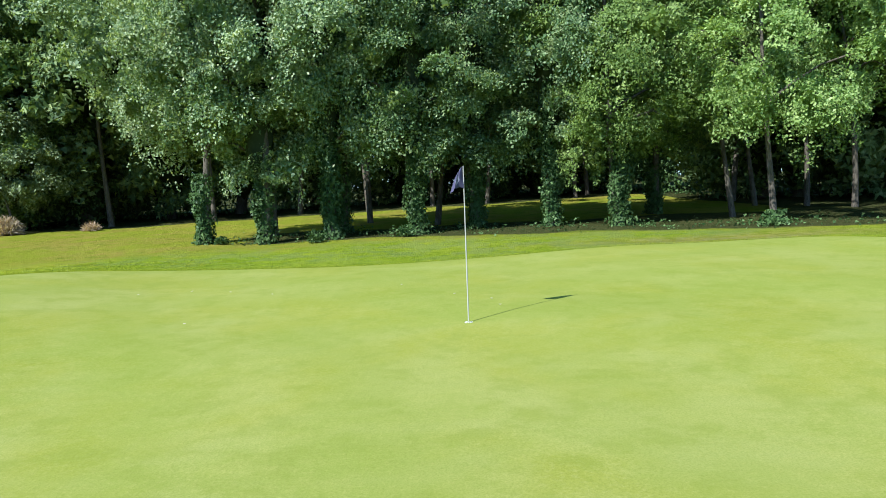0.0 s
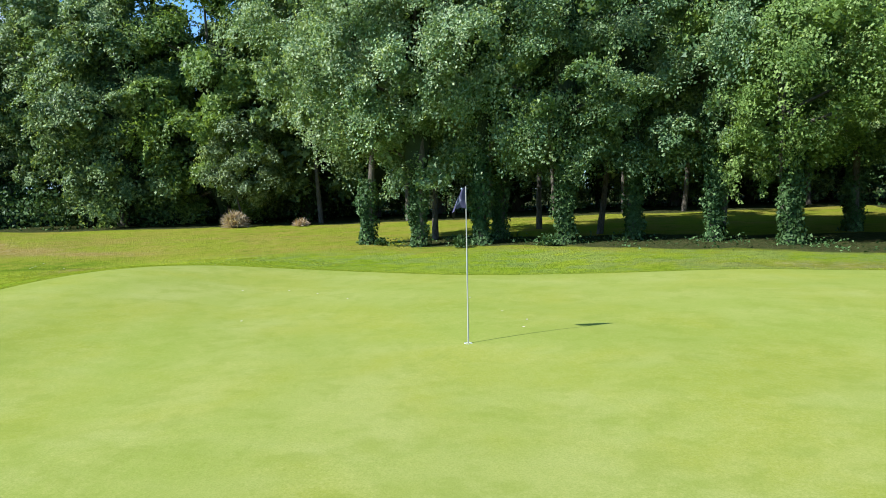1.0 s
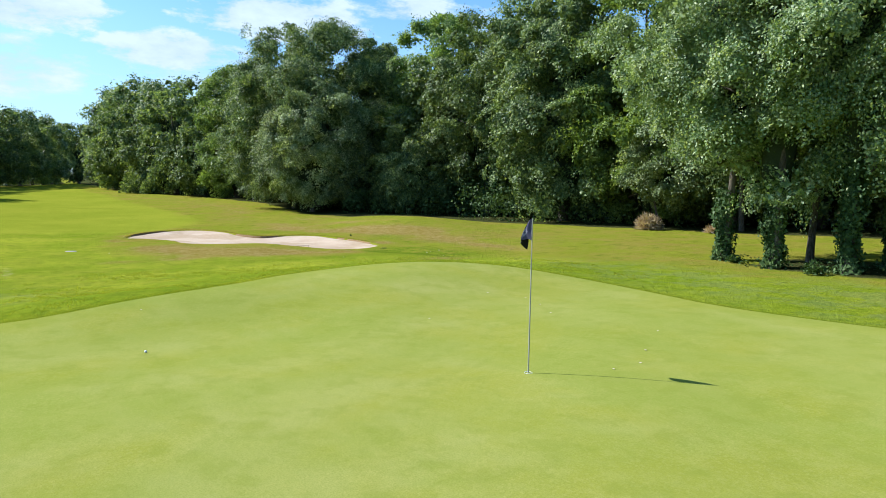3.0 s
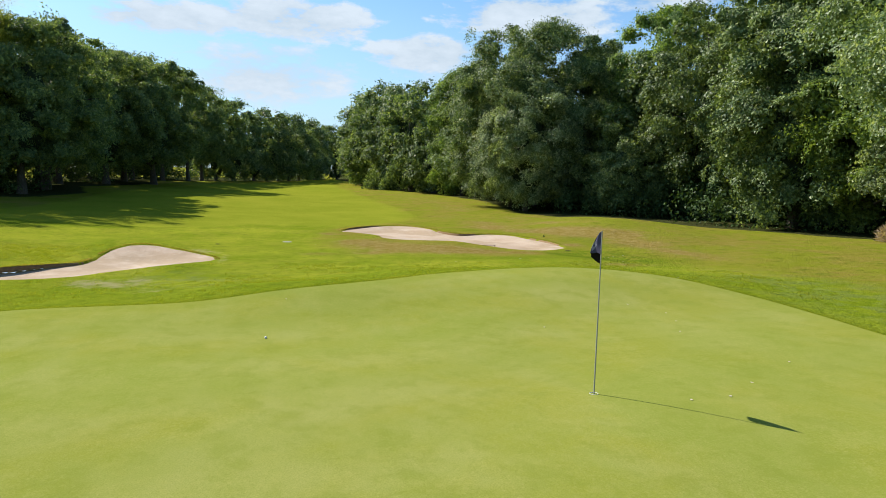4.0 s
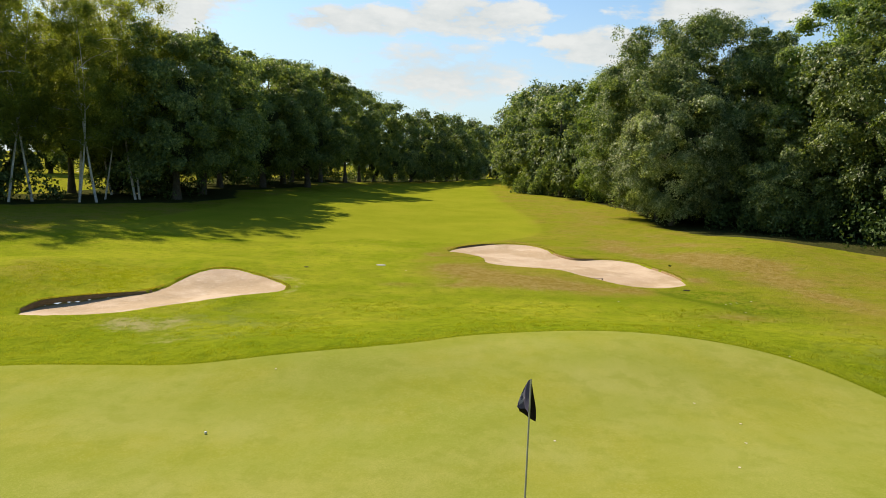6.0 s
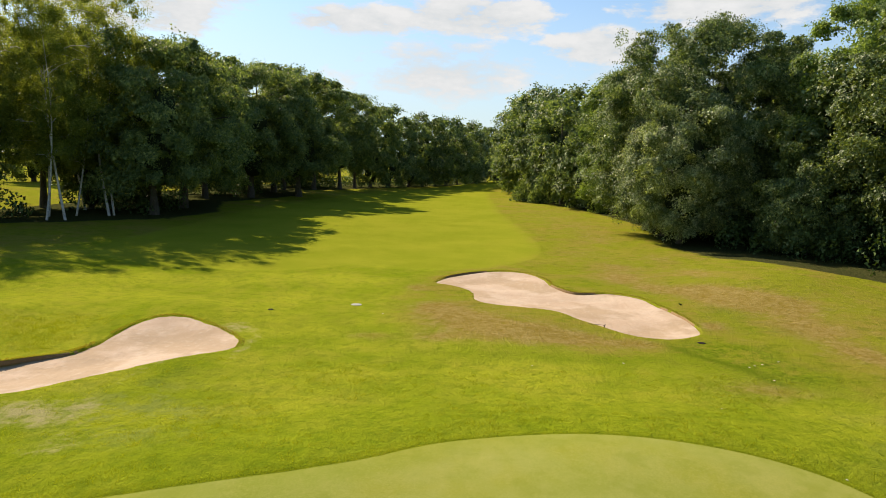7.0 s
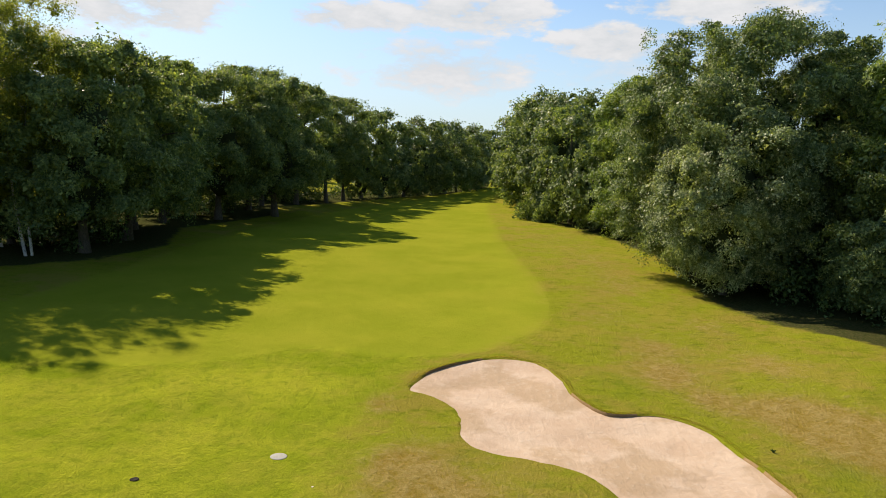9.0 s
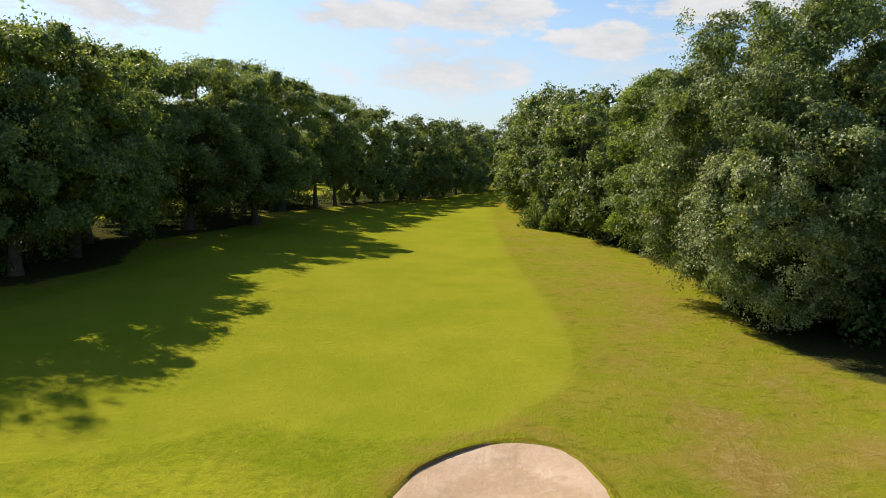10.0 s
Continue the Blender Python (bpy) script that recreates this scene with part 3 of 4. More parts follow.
    tall = (0.020 + 0.045 * r.random(len(k))) * (0.55 + 0.45 * np.sin(k * 0.31) * np.sin(k * 0.13 + 1)) + 0.01
    foot = np.column_stack((base, height(base[:, 0], base[:, 1]) + 0.006 + 0.03 * lift[k]))
    lean = np.column_stack((-nor[k] * 0.7 + 0.5 * r.standard_normal((len(k), 2)), np.full(len(k), 0.9)))
    tip = foot + unit(lean) * tall[:, None]
    side = np.column_stack((tang[k] + 0.6 * r.standard_normal((len(k), 2)), np.zeros(len(k)))) * 0.008
    V = np.stack((foot - side, foot + side, tip), 1).reshape(-1, 3)
    part("edge_grass", mesh_of("edge_grass", V, np.arange(len(V)).reshape(-1, 3), BLADES, False), home, "short ragged grass along the edge")["kind"] = "stuff"
    part("sand", mesh_of("sand", np.stack((X, Y, Z), 1), F, SAND), home, "pale pinkish raked sand")


build_ground()
build_bunker(BUNKER_R, ((-32.6, -1.2, 1.6, 0.07), (-29.0, 3.6, 1.2, 0.09), (-24, 7.2, 2.2, 0.05)),
             "shallow kidney-shaped bunker with pale sand and cut turf lip")
build_bunker(BUNKER_L, ((-12.6, -12.7, 0.8, 0.13), (-13.8, -12.2, 0.7, 0.12), (-14.9, -11.6, 0.7, 0.06), (-16.5, -10.9, 1.2, 0.035)),
             "curved bunker with pale sand under a grassy bank")


def blades(name, x, y, tall, r, label, lean=0.6):
    """Single blades of grass standing in the turf."""
    n = len(x)
    foot = np.column_stack((x, y, height(x, y) - 0.004))
    up = unit(np.column_stack((lean * r.standard_normal((n, 2)), np.ones(n))))
    side = unit(np.column_stack((r.standard_normal((n, 2)), np.zeros(n)))) * (0.10 * tall + 0.002)[:, None]
    V = np.stack((foot - side, foot + side, foot + up * tall[:, None]), 1).reshape(-1, 3)
    tagged(new(name, mesh_of(name, V, np.arange(3 * n).reshape(-1, 3), LAWN_BLADES, False)), label, "grass", kind="stuff")


def build_grass():
    r = np.random.default_rng(31)
    # the step where the longer collar meets the close-mown green
    n = 42000
    k = r.integers(0, len(GREEN), n)
    u = r.random((n, 1))
    tang = unit(np.roll(GREEN, -1, 0) - GREEN)
    nor = np.stack((tang[:, 1], -tang[:, 0]), 1)
    nor *= np.sign(((GREEN - GREEN.mean(0)) * nor).sum())
    p = GREEN[k] * u + np.roll(GREEN, -1, 0)[k] * (1 - u) + nor[k] * (0.30 * r.random((n, 1)) ** 1.5 + 0.005 * r.standard_normal((n, 1)))
    blades("collar_grass", p[:, 0], p[:, 1], 0.012 + 0.018 * r.random(n), r, "longer grass standing along the edge of the putting green")
    # tufts in the uneven turf between green and bunkers
    m = 5200
    cx, cy = r.uniform(-16, -6.5, m), r.uniform(-13, 9.5, m)
    cx, cy = np.concatenate((cx, r.uniform(-19.5, -11.5, 2600))), np.concatenate((cy, r.uniform(-15.5, -11.2, 2600)))
    thick = np.sin(cx * 1.1 + 1.7 * np.sin(cy * 0.8)) + np.sin(cy * 1.3 + cx * 0.4) + 0.9 * r.standard_normal(len(cx))
    X, Y = np.stack((cx, cy))
    clear = (signed(X, Y, GREEN) > 0.3) & (np.minimum(signed(X, Y, BUNKER_L), signed(X, Y, BUNKER_R)) > 0.25) & (thick > 0.4)
    cx, cy = cx[clear], cy[clear]
    each = 26
    x = np.repeat(cx, each) + 0.09 * r.standard_normal(len(cx) * each)
    y = np.repeat(cy, each) + 0.06 * r.standard_normal(len(cy) * each)
    tall = np.repeat(0.02 + 0.035 * r.random(len(cx)), each) * (0.6 + 0.6 * r.random(len(x)))
    blades("turf_tufts", x, y, tall, r, "uneven tufts of grass between the green and the bunkers")


build_grass()

# ---- trees ----


def tube(points, radii, sides=8):
    """A round limb through the points."""
    P, R = np.asarray(points, float), np.asarray(radii, float)
    T = np.gradient(P, axis=0)
    T /= np.linalg.norm(T, axis=1)[:, None] + 1e-9
    ref = np.where(np.abs(T[:, 2:3]) > 0.9, np.array([[1.0, 0, 0]]), np.array([[0, 0, 1.0]]))
    A = np.cross(T, ref)
    A /= np.linalg.norm(A, axis=1)[:, None]
    B = np.cross(T, A)
    a = np.linspace(0, 2 * np.pi, sides, endpoint=False)
    V = P[:, None] + R[:, None, None] * (np.cos(a)[None, :, None] * A[:, None] + np.sin(a)[None, :, None] * B[:, None])
    i = np.arange(len(P) - 1)[:, None] * sides
    j = np.arange(sides)[None, :]
    k = (j + 1) % sides
    F = np.stack((i + j, i + k, i + sides + k, i + sides + j), -1).reshape(-1, 4)
    return V.reshape(-1, 3), F


def joined(pieces):
    V, F, n = [], [], 0
    for v, f in pieces:
        V.append(v)
        F.append(f + n)
        n += len(v)
    return np.concatenate(V), np.concatenate(F)


def leaves(centres, normals, size, r, slim=0.62, droop=0.35, jitter=0.75, kite=False):
    """A small pointed leaf at every centre; a kite has its own fold along the rib."""
    n = len(centres)
    N = unit(normals + jitter * r.standard_normal((n, 3)))
    D = unit(np.cross(N, r.standard_normal((n, 3))) + np.array([0, 0, -droop]))
    S = unit(np.cross(N, D))
    L = np.broadcast_to(size, (n, 1)) * (0.65 + 0.7 * r.random((n, 1)))
    if kite:
        V = np.stack((centres - D * L * 0.5, centres + S * L * slim * 0.5 + N * L * 0.08, centres + D * L * 0.55, centres - S * L * slim * 0.5 + N * L * 0.08), 1)
        i = 4 * np.arange(n)[:, None]
        return V.reshape(-1, 3), np.concatenate((i + np.array([[0, 1, 2]]), i + np.array([[0, 2, 3]])), 1).reshape(-1, 3)
    V = np.stack((centres - D * L * 0.4 + S * L * slim * 0.55, centres + D * L * 0.65, centres - D * L * 0.4 - S * L * slim * 0.55), 1)
    return V.reshape(-1, 3), np.arange(n * 3).reshape(-1, 3)


def lobes_of(r, count, low, high, radius, size, taper=0.55, dome=2.0):
    """Centres and radii of the boughs, spread over a rounded crown with some inside it."""
    out = []
    mid = low + (high - low) * 0.42
    for k in range(count):
        z = 1 - 1.85 * (k + 0.5) / count + r.uniform(-0.06, 0.06)
        z = min(max(z, -0.95), 0.99)
        a = k * 2.399 + r.uniform(-0.4, 0.4)
        flat = math.sqrt(1 - z * z)
        d = (flat ** dome + abs(z) ** dome) ** (-1 / dome) * (r.uniform(0.87, 1.07) if k % 5 else r.uniform(0.4, 0.75))
        wide = radius * d * flat * (1.0 if z > 0 else 1 + (taper - 1) * -z)
        s = size * r.uniform(0.5, 1.2)
        up = mid + z * d * (high - mid if z > 0 else mid - low)
        out.append((np.array([wide * math.cos(a), wide * math.sin(a), up]), np.array([s, s, s * r.uniform(0.5, 0.8)])))
    r.shuffle(out)
    return out


def crown_arrays(r, lobes, count, leaf, tufts=10, tuft=0.6, flat=0.2, inner=0.36, kite=False, fine_to=99.0, core=0.2, long=1.15, jitter=0.42):
    """Sprays of leaves, domed and lobed, in layers over the boughs; larger leaves and dark shade blobs inside."""
    mid = np.mean([c for c, _ in lobes], axis=0)
    C, S = np.repeat([c for c, _ in lobes], tufts, 0), np.repeat([s for _, s in lobes], tufts, 0)
    n = len(C)
    U = unit(r.standard_normal((n, 3)) + 0.8 * unit(C - mid) + np.array([0, 0, 0.25]))
    T = C + U * S * (0.35 + 0.7 * r.random((n, 1))) + 0.18 * S * r.standard_normal((n, 3))
    R = tuft * (0.3 + 1.4 * r.random((n, 1)) ** 1.6)
    A = unit(0.85 * U + np.array([0, 0, 0.6]) + 0.36 * r.standard_normal((n, 3)))
    out = unit(C - mid) * np.array([1, 1, 0.2]) + 0.5 * r.standard_normal((n, 3)) + np.array([0, 0, -0.08])
    E = unit(out - A * (out * A).sum(1, keepdims=True)) * long
    G = np.cross(A, E) / long ** 1.6
    shell = []
    for pick, each, size in ((T[:, 2] <= fine_to, max(4, count // n), leaf), (T[:, 2] > fine_to, max(4, count // (5 * n)), 2.1 * leaf)):
        m = int(pick.sum())
        if not m:
            continue
        th, ph = r.uniform(0, 6.2832, (m, each)), r.uniform(0, 6.2832, (m, 1))
        rho = r.random((m, each)) ** 0.55 * (1 + 0.28 * np.sin(3 * th + ph) + 0.2 * np.sin(7 * th + 2 * ph))
        rad = np.cos(th)[..., None] * E[pick][:, None] + np.sin(th)[..., None] * G[pick][:, None]
        lift = flat * r.standard_normal((m, each)) * (1 - 0.5 * np.minimum(rho, 1.2)) - 0.16 * rho ** 2
        P = T[pick][:, None] + R[pick][:, None] * (rho[..., None] * rad + lift[..., None] * A[pick][:, None])
        N = unit(A[pick][:, None] + 0.35 * rho[..., None] * rad)
        P, N = P.reshape(-1, 3), N.reshape(-1, 3)
        keep = P[:, 2] > 0.08
        shell.append(leaves(P[keep], N[keep], size, r, jitter=jitter, kite=kite))
    k = max(30, int(core * count / len(lobes)))
    Q = np.repeat([c for c, _ in lobes], k, 0) + unit(r.standard_normal((len(lobes) * k, 3))) * r.random((len(lobes) * k, 1)) ** 0.4 * np.repeat([s for _, s in lobes], k, 0) * 0.8
    Q = Q[Q[:, 2] > 0.3]
    V, F = joined(shell + [leaves(Q, unit(Q - mid), 1.4 * leaf, r, 0.9)])
    outer = len(F)
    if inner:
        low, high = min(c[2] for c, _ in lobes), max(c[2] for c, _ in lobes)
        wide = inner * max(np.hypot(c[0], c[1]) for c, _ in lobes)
        heart = [shade_core(r, np.array([0, 0, low + (high - low) * u]), np.array([wide * w, wide * w, (high - low) * 0.2])) for u, w in ((0.16, 0.8), (0.34, 1.0), (0.52, 0.85))]
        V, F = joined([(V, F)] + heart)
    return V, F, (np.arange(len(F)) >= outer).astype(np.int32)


BALL = bmesh.new()
bmesh.ops.create_icosphere(BALL, subdivisions=2, radius=1.0)
BALL_V = np.array([v.co[:] for v in BALL.verts])
BALL_F = np.array([[v.index for v in f.verts] for f in BALL.faces])
BALL.free()


def shade_core(r, centre, size):
    """A solid dark blob added inside the crown to block light and paint its inner shade, with a ragged surface."""
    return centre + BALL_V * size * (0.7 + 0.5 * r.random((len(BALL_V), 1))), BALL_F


def trunk_arrays(r, high, girth, lobes, lean=0.03, limbs=9, sides=9):
    t = np.linspace(0, 1, 9)
    bend = lean * high
    ph = r.uniform(0, 6.28)
    P = np.stack((bend * np.sin(t * 2.4 + ph) - bend * math.sin(ph), bend * np.cos(t * 2.0 + ph) - bend * math.cos(ph), t * high * 0.86 - 0.15), 1)
    R = girth * (1 - 0.85 * t) * np.where(t == 0, 1.0 + 2.0 * min(girth, 0.28), np.where(t < 0.13, 1.08, 1))
    pieces = [tube(P, R, sides)]
    for k in range(min(limbs, len(lobes))):
        c, s = lobes[int(k * len(lobes) / limbs)]
        u = np.clip((c[2] - 0.35 * np.hypot(c[0], c[1])) / (high * 0.86), 0.16, 0.93)
        a = np.array([np.interp(u, t, P[:, i]) for i in range(3)])
        q = np.linspace(0, 1, 5)[:, None]
        path = a + (c - a) * q + np.array([0, 0, 0.12]) * np.sin(q * 3.14) * np.linalg.norm(c - a) + 0.08 * r.standard_normal((5, 3)) * q
        g = girth * (1 - 0.85 * u) * 0.55
        pieces.append(tube(path, g * (1 - 0.8 * q[:, 0]) + 0.012, 5))
        for _ in range(2):
            e = c + r.standard_normal(3) * s * 0.6
            m = path[3]
            pieces.append(tube([m, (m + e) / 2 + 0.1 * r.standard_normal(3), e], [g * 0.3 + 0.01, g * 0.2 + 0.008, 0.008], 4))
    return joined(pieces)


def ivy_arrays(r, girth, top, count, leaf=0.10):
    """Ivy round a trunk, bushy at the foot and in shaggy patches higher up."""
    z = top * r.random(count) ** 0.85
    a = r.uniform(0, 6.283, count)
    shag = np.clip(0.35 + 0.65 * np.sin(z * 1.9 + a + 1.7 * np.sin(z * 0.9 + girth * 40)) * np.cos(z * 1.3 - a * 2), 0, 1)
    thick = girth * (1.15 - 0.4 * z / max(top, 1)) + 0.02 + (0.04 + (0.24 + 0.07 * np.minimum(z, 4)) * shag) * r.random(count) ** 1.6
    thick += 0.15 * np.exp(-z / 0.35) * r.random(count)
    P = np.stack((thick * np.cos(a), thick * np.sin(a), z + 0.02), 1)
    N = np.stack((np.cos(a), np.sin(a), 0.45 + 0 * a), 1)
    return leaves(P, N, leaf, r, 0.9, 0.8, 0.6)


class Tree:
    """The meshes of one kind of tree, shared by its copies."""

    def __init__(self, seed, high, low, radius, boughs, size, count, leaf, leaf_mat, bark, girth, ivy=0.0, taper=0.55, tufts=10, tuft=0.6, lean=0.03, limbs=9, flat=0.2, inner=0.36, dome=2.0,
                 kite=False, fine_to=99.0, core=0.2, long=1.15, jitter=0.42):
        r = np.random.default_rng(seed)
        lobes = lobes_of(r, boughs, low, high - size * 0.6, radius, size, taper, dome)
        self.trunk = mesh_of("trunk", *trunk_arrays(r, high, girth, lobes, lean, limbs), bark)
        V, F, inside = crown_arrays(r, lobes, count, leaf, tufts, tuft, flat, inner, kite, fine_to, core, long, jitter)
        self.top = float(V[:, 2].max()) - 0.2
        self.crown = mesh_of("crown", V, F, leaf_mat, False)
        self.crown.materials.append(CORE_SHADE)
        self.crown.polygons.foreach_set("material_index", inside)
        self.ivy = mesh_of("ivy", *ivy_arrays(r, girth, ivy, int(ivy * 1250)), LEAF_IVY, False) if ivy else None

    def plant(self, x, y, label, group, turn=0.0, scale=1.0, name="tree"):
        home = thing(name, (x, y, ground_z(x, y) - 0.03), label, "tree", group, turn, scale)
        part("trunk", self.trunk, home)
        part("crown", self.crown, home)["kind"] = "stuff"
        if self.ivy:
            part("ivy", self.ivy, home, "climbing dark green ivy")["kind"] = "stuff"
        return home


# the copse behind the green
COPSE = [  # x, y, height, crown base, radius, girth, ivy height, kind
    (-8.8, 14.6, 13.5, 3.0, 3.9, 0.14, 2.4, "maple"), (-6.6, 14.3, 13.0, 1.8, 3.0, 0.16, 5.0, "maple"), (-4.4, 14.6, 14.0, 2.6, 3.0, 0.16, 6.5, "maple"),
    (-1.5, 14.7, 14.0, 1.9, 2.5, 0.17, 6.5, "shaded_maple"), (0.6, 16.2, 14.0, 2.0, 2.6, 0.15, 7.0, "shaded_maple"), (3.2, 15.4, 12.5, 2.1, 2.2, 0.16, 7.0, "shaded_maple"),
    (5.3, 14.2, 11.5, 1.7, 2.3, 0.18, 3.2, "oak"), (7.6, 18.4, 12.5, 2.0, 2.8, 0.14, 3.5, "oak"), (9.9, 13.0, 12.0, 2.2, 3.5, 0.10, 0.4, "lime"), (-4.4, 16.9, 13.0, 4.0, 3.0, 0.15, 6.0, "shaded_maple")]
COPSE_KINDS = {  # leaves, boughs, leaves in all, tufts on a bough, size of a tuft, share of small leaves inside
    "maple": (LEAF_MAPLE, 78, 120000, 5, 0.62, 0.08), "shaded_maple": (LEAF_MAPLE_SHADE, 46, 80000, 4, 0.60, 0.05), "oak": (LEAF_OAK, 40, 80000, 4, 0.64, 0.04), "lime": (LEAF_LIME, 44, 80000, 4, 0.66, 0.04)}
COPSE_LABELS = {"maple": "tall maple with leafy crown and ivy-clad trunk", "shaded_maple": "tall maple with crown coloured dark for shade and ivy-clad trunk", "oak": "slender tree with open leafy crown and ivy-clad trunk",
                "lime": "bright yellow-green leafy tree with pale trunk"}
for k, (x, y, hi, lo, rad, girth, ivy, kind) in enumerate(COPSE):
    mat, boughs, count, tufts, tuft, core = COPSE_KINDS[kind]
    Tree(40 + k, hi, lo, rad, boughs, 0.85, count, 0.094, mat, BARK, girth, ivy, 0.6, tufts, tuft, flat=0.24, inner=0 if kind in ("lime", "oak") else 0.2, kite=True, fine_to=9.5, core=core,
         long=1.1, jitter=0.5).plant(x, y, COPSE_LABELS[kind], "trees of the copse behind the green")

THIN_TREES = [Tree(54 + k, hi, 3.6, 2.0, 16, 1.0, 15000, 0.13, LEAF_OAK, BARK, 0.11, 0, 0.8, 9, 0.5, 0.05, inner=0) for k, hi in enumerate((11.0, 12.5))]
for k, (x, y) in enumerate(((9.6, 15.6), (12.4, 20.5), (13.8, 19.0), (14.7, 17.2), (7.9, 20.3), (17.5, 15.0), (3.4, 17.3), (-0.9, 18.6), (-6.8, 16.4), (-3.9, 21.5))):
    THIN_TREES[k % 2].plant(x, y, "slender bare-stemmed tree in the shade of the wood", "thin trees among the copse", 37 * k, 0.9 + 0.02 * k)

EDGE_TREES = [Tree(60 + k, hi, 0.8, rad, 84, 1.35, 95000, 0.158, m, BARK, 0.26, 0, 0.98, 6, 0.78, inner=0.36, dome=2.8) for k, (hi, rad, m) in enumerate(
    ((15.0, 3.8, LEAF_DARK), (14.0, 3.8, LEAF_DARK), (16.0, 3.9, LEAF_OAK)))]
TALL_TREES = [Tree(70 + k, hi, 3.2, rad, 62, 1.45, 60000, 0.18, LEAF_BACKLIT, BARK, 0.28, 0, 0.8, 6, 0.82, inner=0.36, dome=2.4) for k, (hi, rad) in enumerate(((17.0, 3.9), (16.5, 4.2), (18.0, 3.9)))]
TALL_TREES.append(Tree(77, 14.5, 2.4, 4.9, 90, 1.45, 95000, 0.172, LEAF_BACKLIT, BARK, 0.3, 0, 0.85, 6, 0.82, inner=0.36, dome=2.8))
FAR_TREES = [Tree(80 + k, hi, 0.6, 4.3, 48, 1.6, 20000, 0.30, m, BARK, 0.28, 0, 0.95, 5, 1.0, limbs=5, inner=0.36, dome=2.4) for k, (hi, m) in enumerate(((15.5, LEAF_DARK), (16.5, LEAF_BACKLIT)))]
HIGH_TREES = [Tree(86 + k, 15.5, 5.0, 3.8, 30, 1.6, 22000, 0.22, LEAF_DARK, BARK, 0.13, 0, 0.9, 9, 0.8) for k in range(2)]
BIRCHES = [Tree(90 + k, hi, 3.6, 2.2, 40, 0.9, 29000, 0.10, LEAF_BIRCH, BIRCH, 0.085, 0, 0.8, 8, 0.45, 0.06, flat=1.4, inner=0, core=0.04, long=1.0, jitter=0.8) for k, hi in enumerate((18.0, 16.5))]

turns = random.Random(5)


def row(edge, xs, kinds, back, label, group, scale=1.0):
    draw = random.Random(f"{label} {xs[0]} {back}")
    for x in xs:
        x = x + draw.uniform(-1.2, 1.2)
        y = float(np.interp(x, *edge)) + back + draw.uniform(-0.8, 0.8)
        draw.choice(kinds).plant(x, y, label, group, draw.uniform(0, 360), scale * draw.uniform(0.9, 1.06))


def line_of(trees, kinds, label, group):
    """Trees at their own places and heights: x, y, top, kind."""
    for n, (x, y, top, k) in enumerate(trees):
        kinds[k].plant(x, y, label, group, (n * 137) % 360, top / kinds[k].top)


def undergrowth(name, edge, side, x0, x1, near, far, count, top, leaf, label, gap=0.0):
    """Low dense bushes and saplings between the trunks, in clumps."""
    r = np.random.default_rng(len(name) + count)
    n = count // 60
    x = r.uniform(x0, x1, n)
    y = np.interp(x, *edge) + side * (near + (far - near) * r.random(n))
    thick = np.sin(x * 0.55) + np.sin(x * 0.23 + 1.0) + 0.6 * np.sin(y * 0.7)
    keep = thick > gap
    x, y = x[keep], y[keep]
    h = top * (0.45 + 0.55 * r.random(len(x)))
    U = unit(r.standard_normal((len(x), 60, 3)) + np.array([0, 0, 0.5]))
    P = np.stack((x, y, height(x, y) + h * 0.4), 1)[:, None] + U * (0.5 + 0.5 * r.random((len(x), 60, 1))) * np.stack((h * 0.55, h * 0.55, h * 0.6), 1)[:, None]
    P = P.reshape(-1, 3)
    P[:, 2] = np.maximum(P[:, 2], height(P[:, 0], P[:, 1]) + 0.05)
    # dark ivy leaves put the wood's shade into the bushes' colour
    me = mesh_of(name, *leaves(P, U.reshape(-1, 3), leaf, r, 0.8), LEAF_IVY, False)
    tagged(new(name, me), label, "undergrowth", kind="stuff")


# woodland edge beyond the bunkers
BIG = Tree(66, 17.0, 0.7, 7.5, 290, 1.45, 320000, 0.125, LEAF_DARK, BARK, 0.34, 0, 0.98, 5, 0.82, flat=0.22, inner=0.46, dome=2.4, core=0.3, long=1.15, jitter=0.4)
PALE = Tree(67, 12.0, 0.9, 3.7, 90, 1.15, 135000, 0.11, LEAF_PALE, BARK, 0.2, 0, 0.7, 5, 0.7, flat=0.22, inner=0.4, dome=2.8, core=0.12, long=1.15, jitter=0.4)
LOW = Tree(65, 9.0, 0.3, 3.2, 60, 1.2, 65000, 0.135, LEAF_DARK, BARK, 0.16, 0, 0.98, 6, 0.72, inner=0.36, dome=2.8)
# WIDE takes the darker leaves in place of oak's so its recess looks shaded
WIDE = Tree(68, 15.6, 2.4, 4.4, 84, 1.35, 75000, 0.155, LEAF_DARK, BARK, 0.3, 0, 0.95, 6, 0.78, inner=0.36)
line_of([(-48.6, 13.5, 11.6, 0), (-53.2, 13.4, 10.0, 0)], [PALE], "lower hornbeam with pale grey-green leaves down to the grass", "woodland edge trees")
line_of([(-43.5, 20.0, 7.2, 0)], [LOW], "low dark hornbeam with boughs down to the shaded grass", "woodland edge trees")
line_of([(-54.6, 15.9, 17.1, 0)], [BIG], "broad domed hornbeam with dense foliage down to the grass", "woodland edge trees")
line_of([(-48.5, 25.3, 17.2, 2), (-56.5, 22.5, 16.6, 0), (-62.0, 16.2, 14.3, 0), (-68.5, 15.2, 14.5, 1), (-75.5, 13.6, 14.9, 2), (-30.8, 25.2, 16.6, 0), (-25.0, 27.6, 16.8, 2)],
        EDGE_TREES, "dense dark green woodland tree leafy down to the grass", "woodland edge trees")
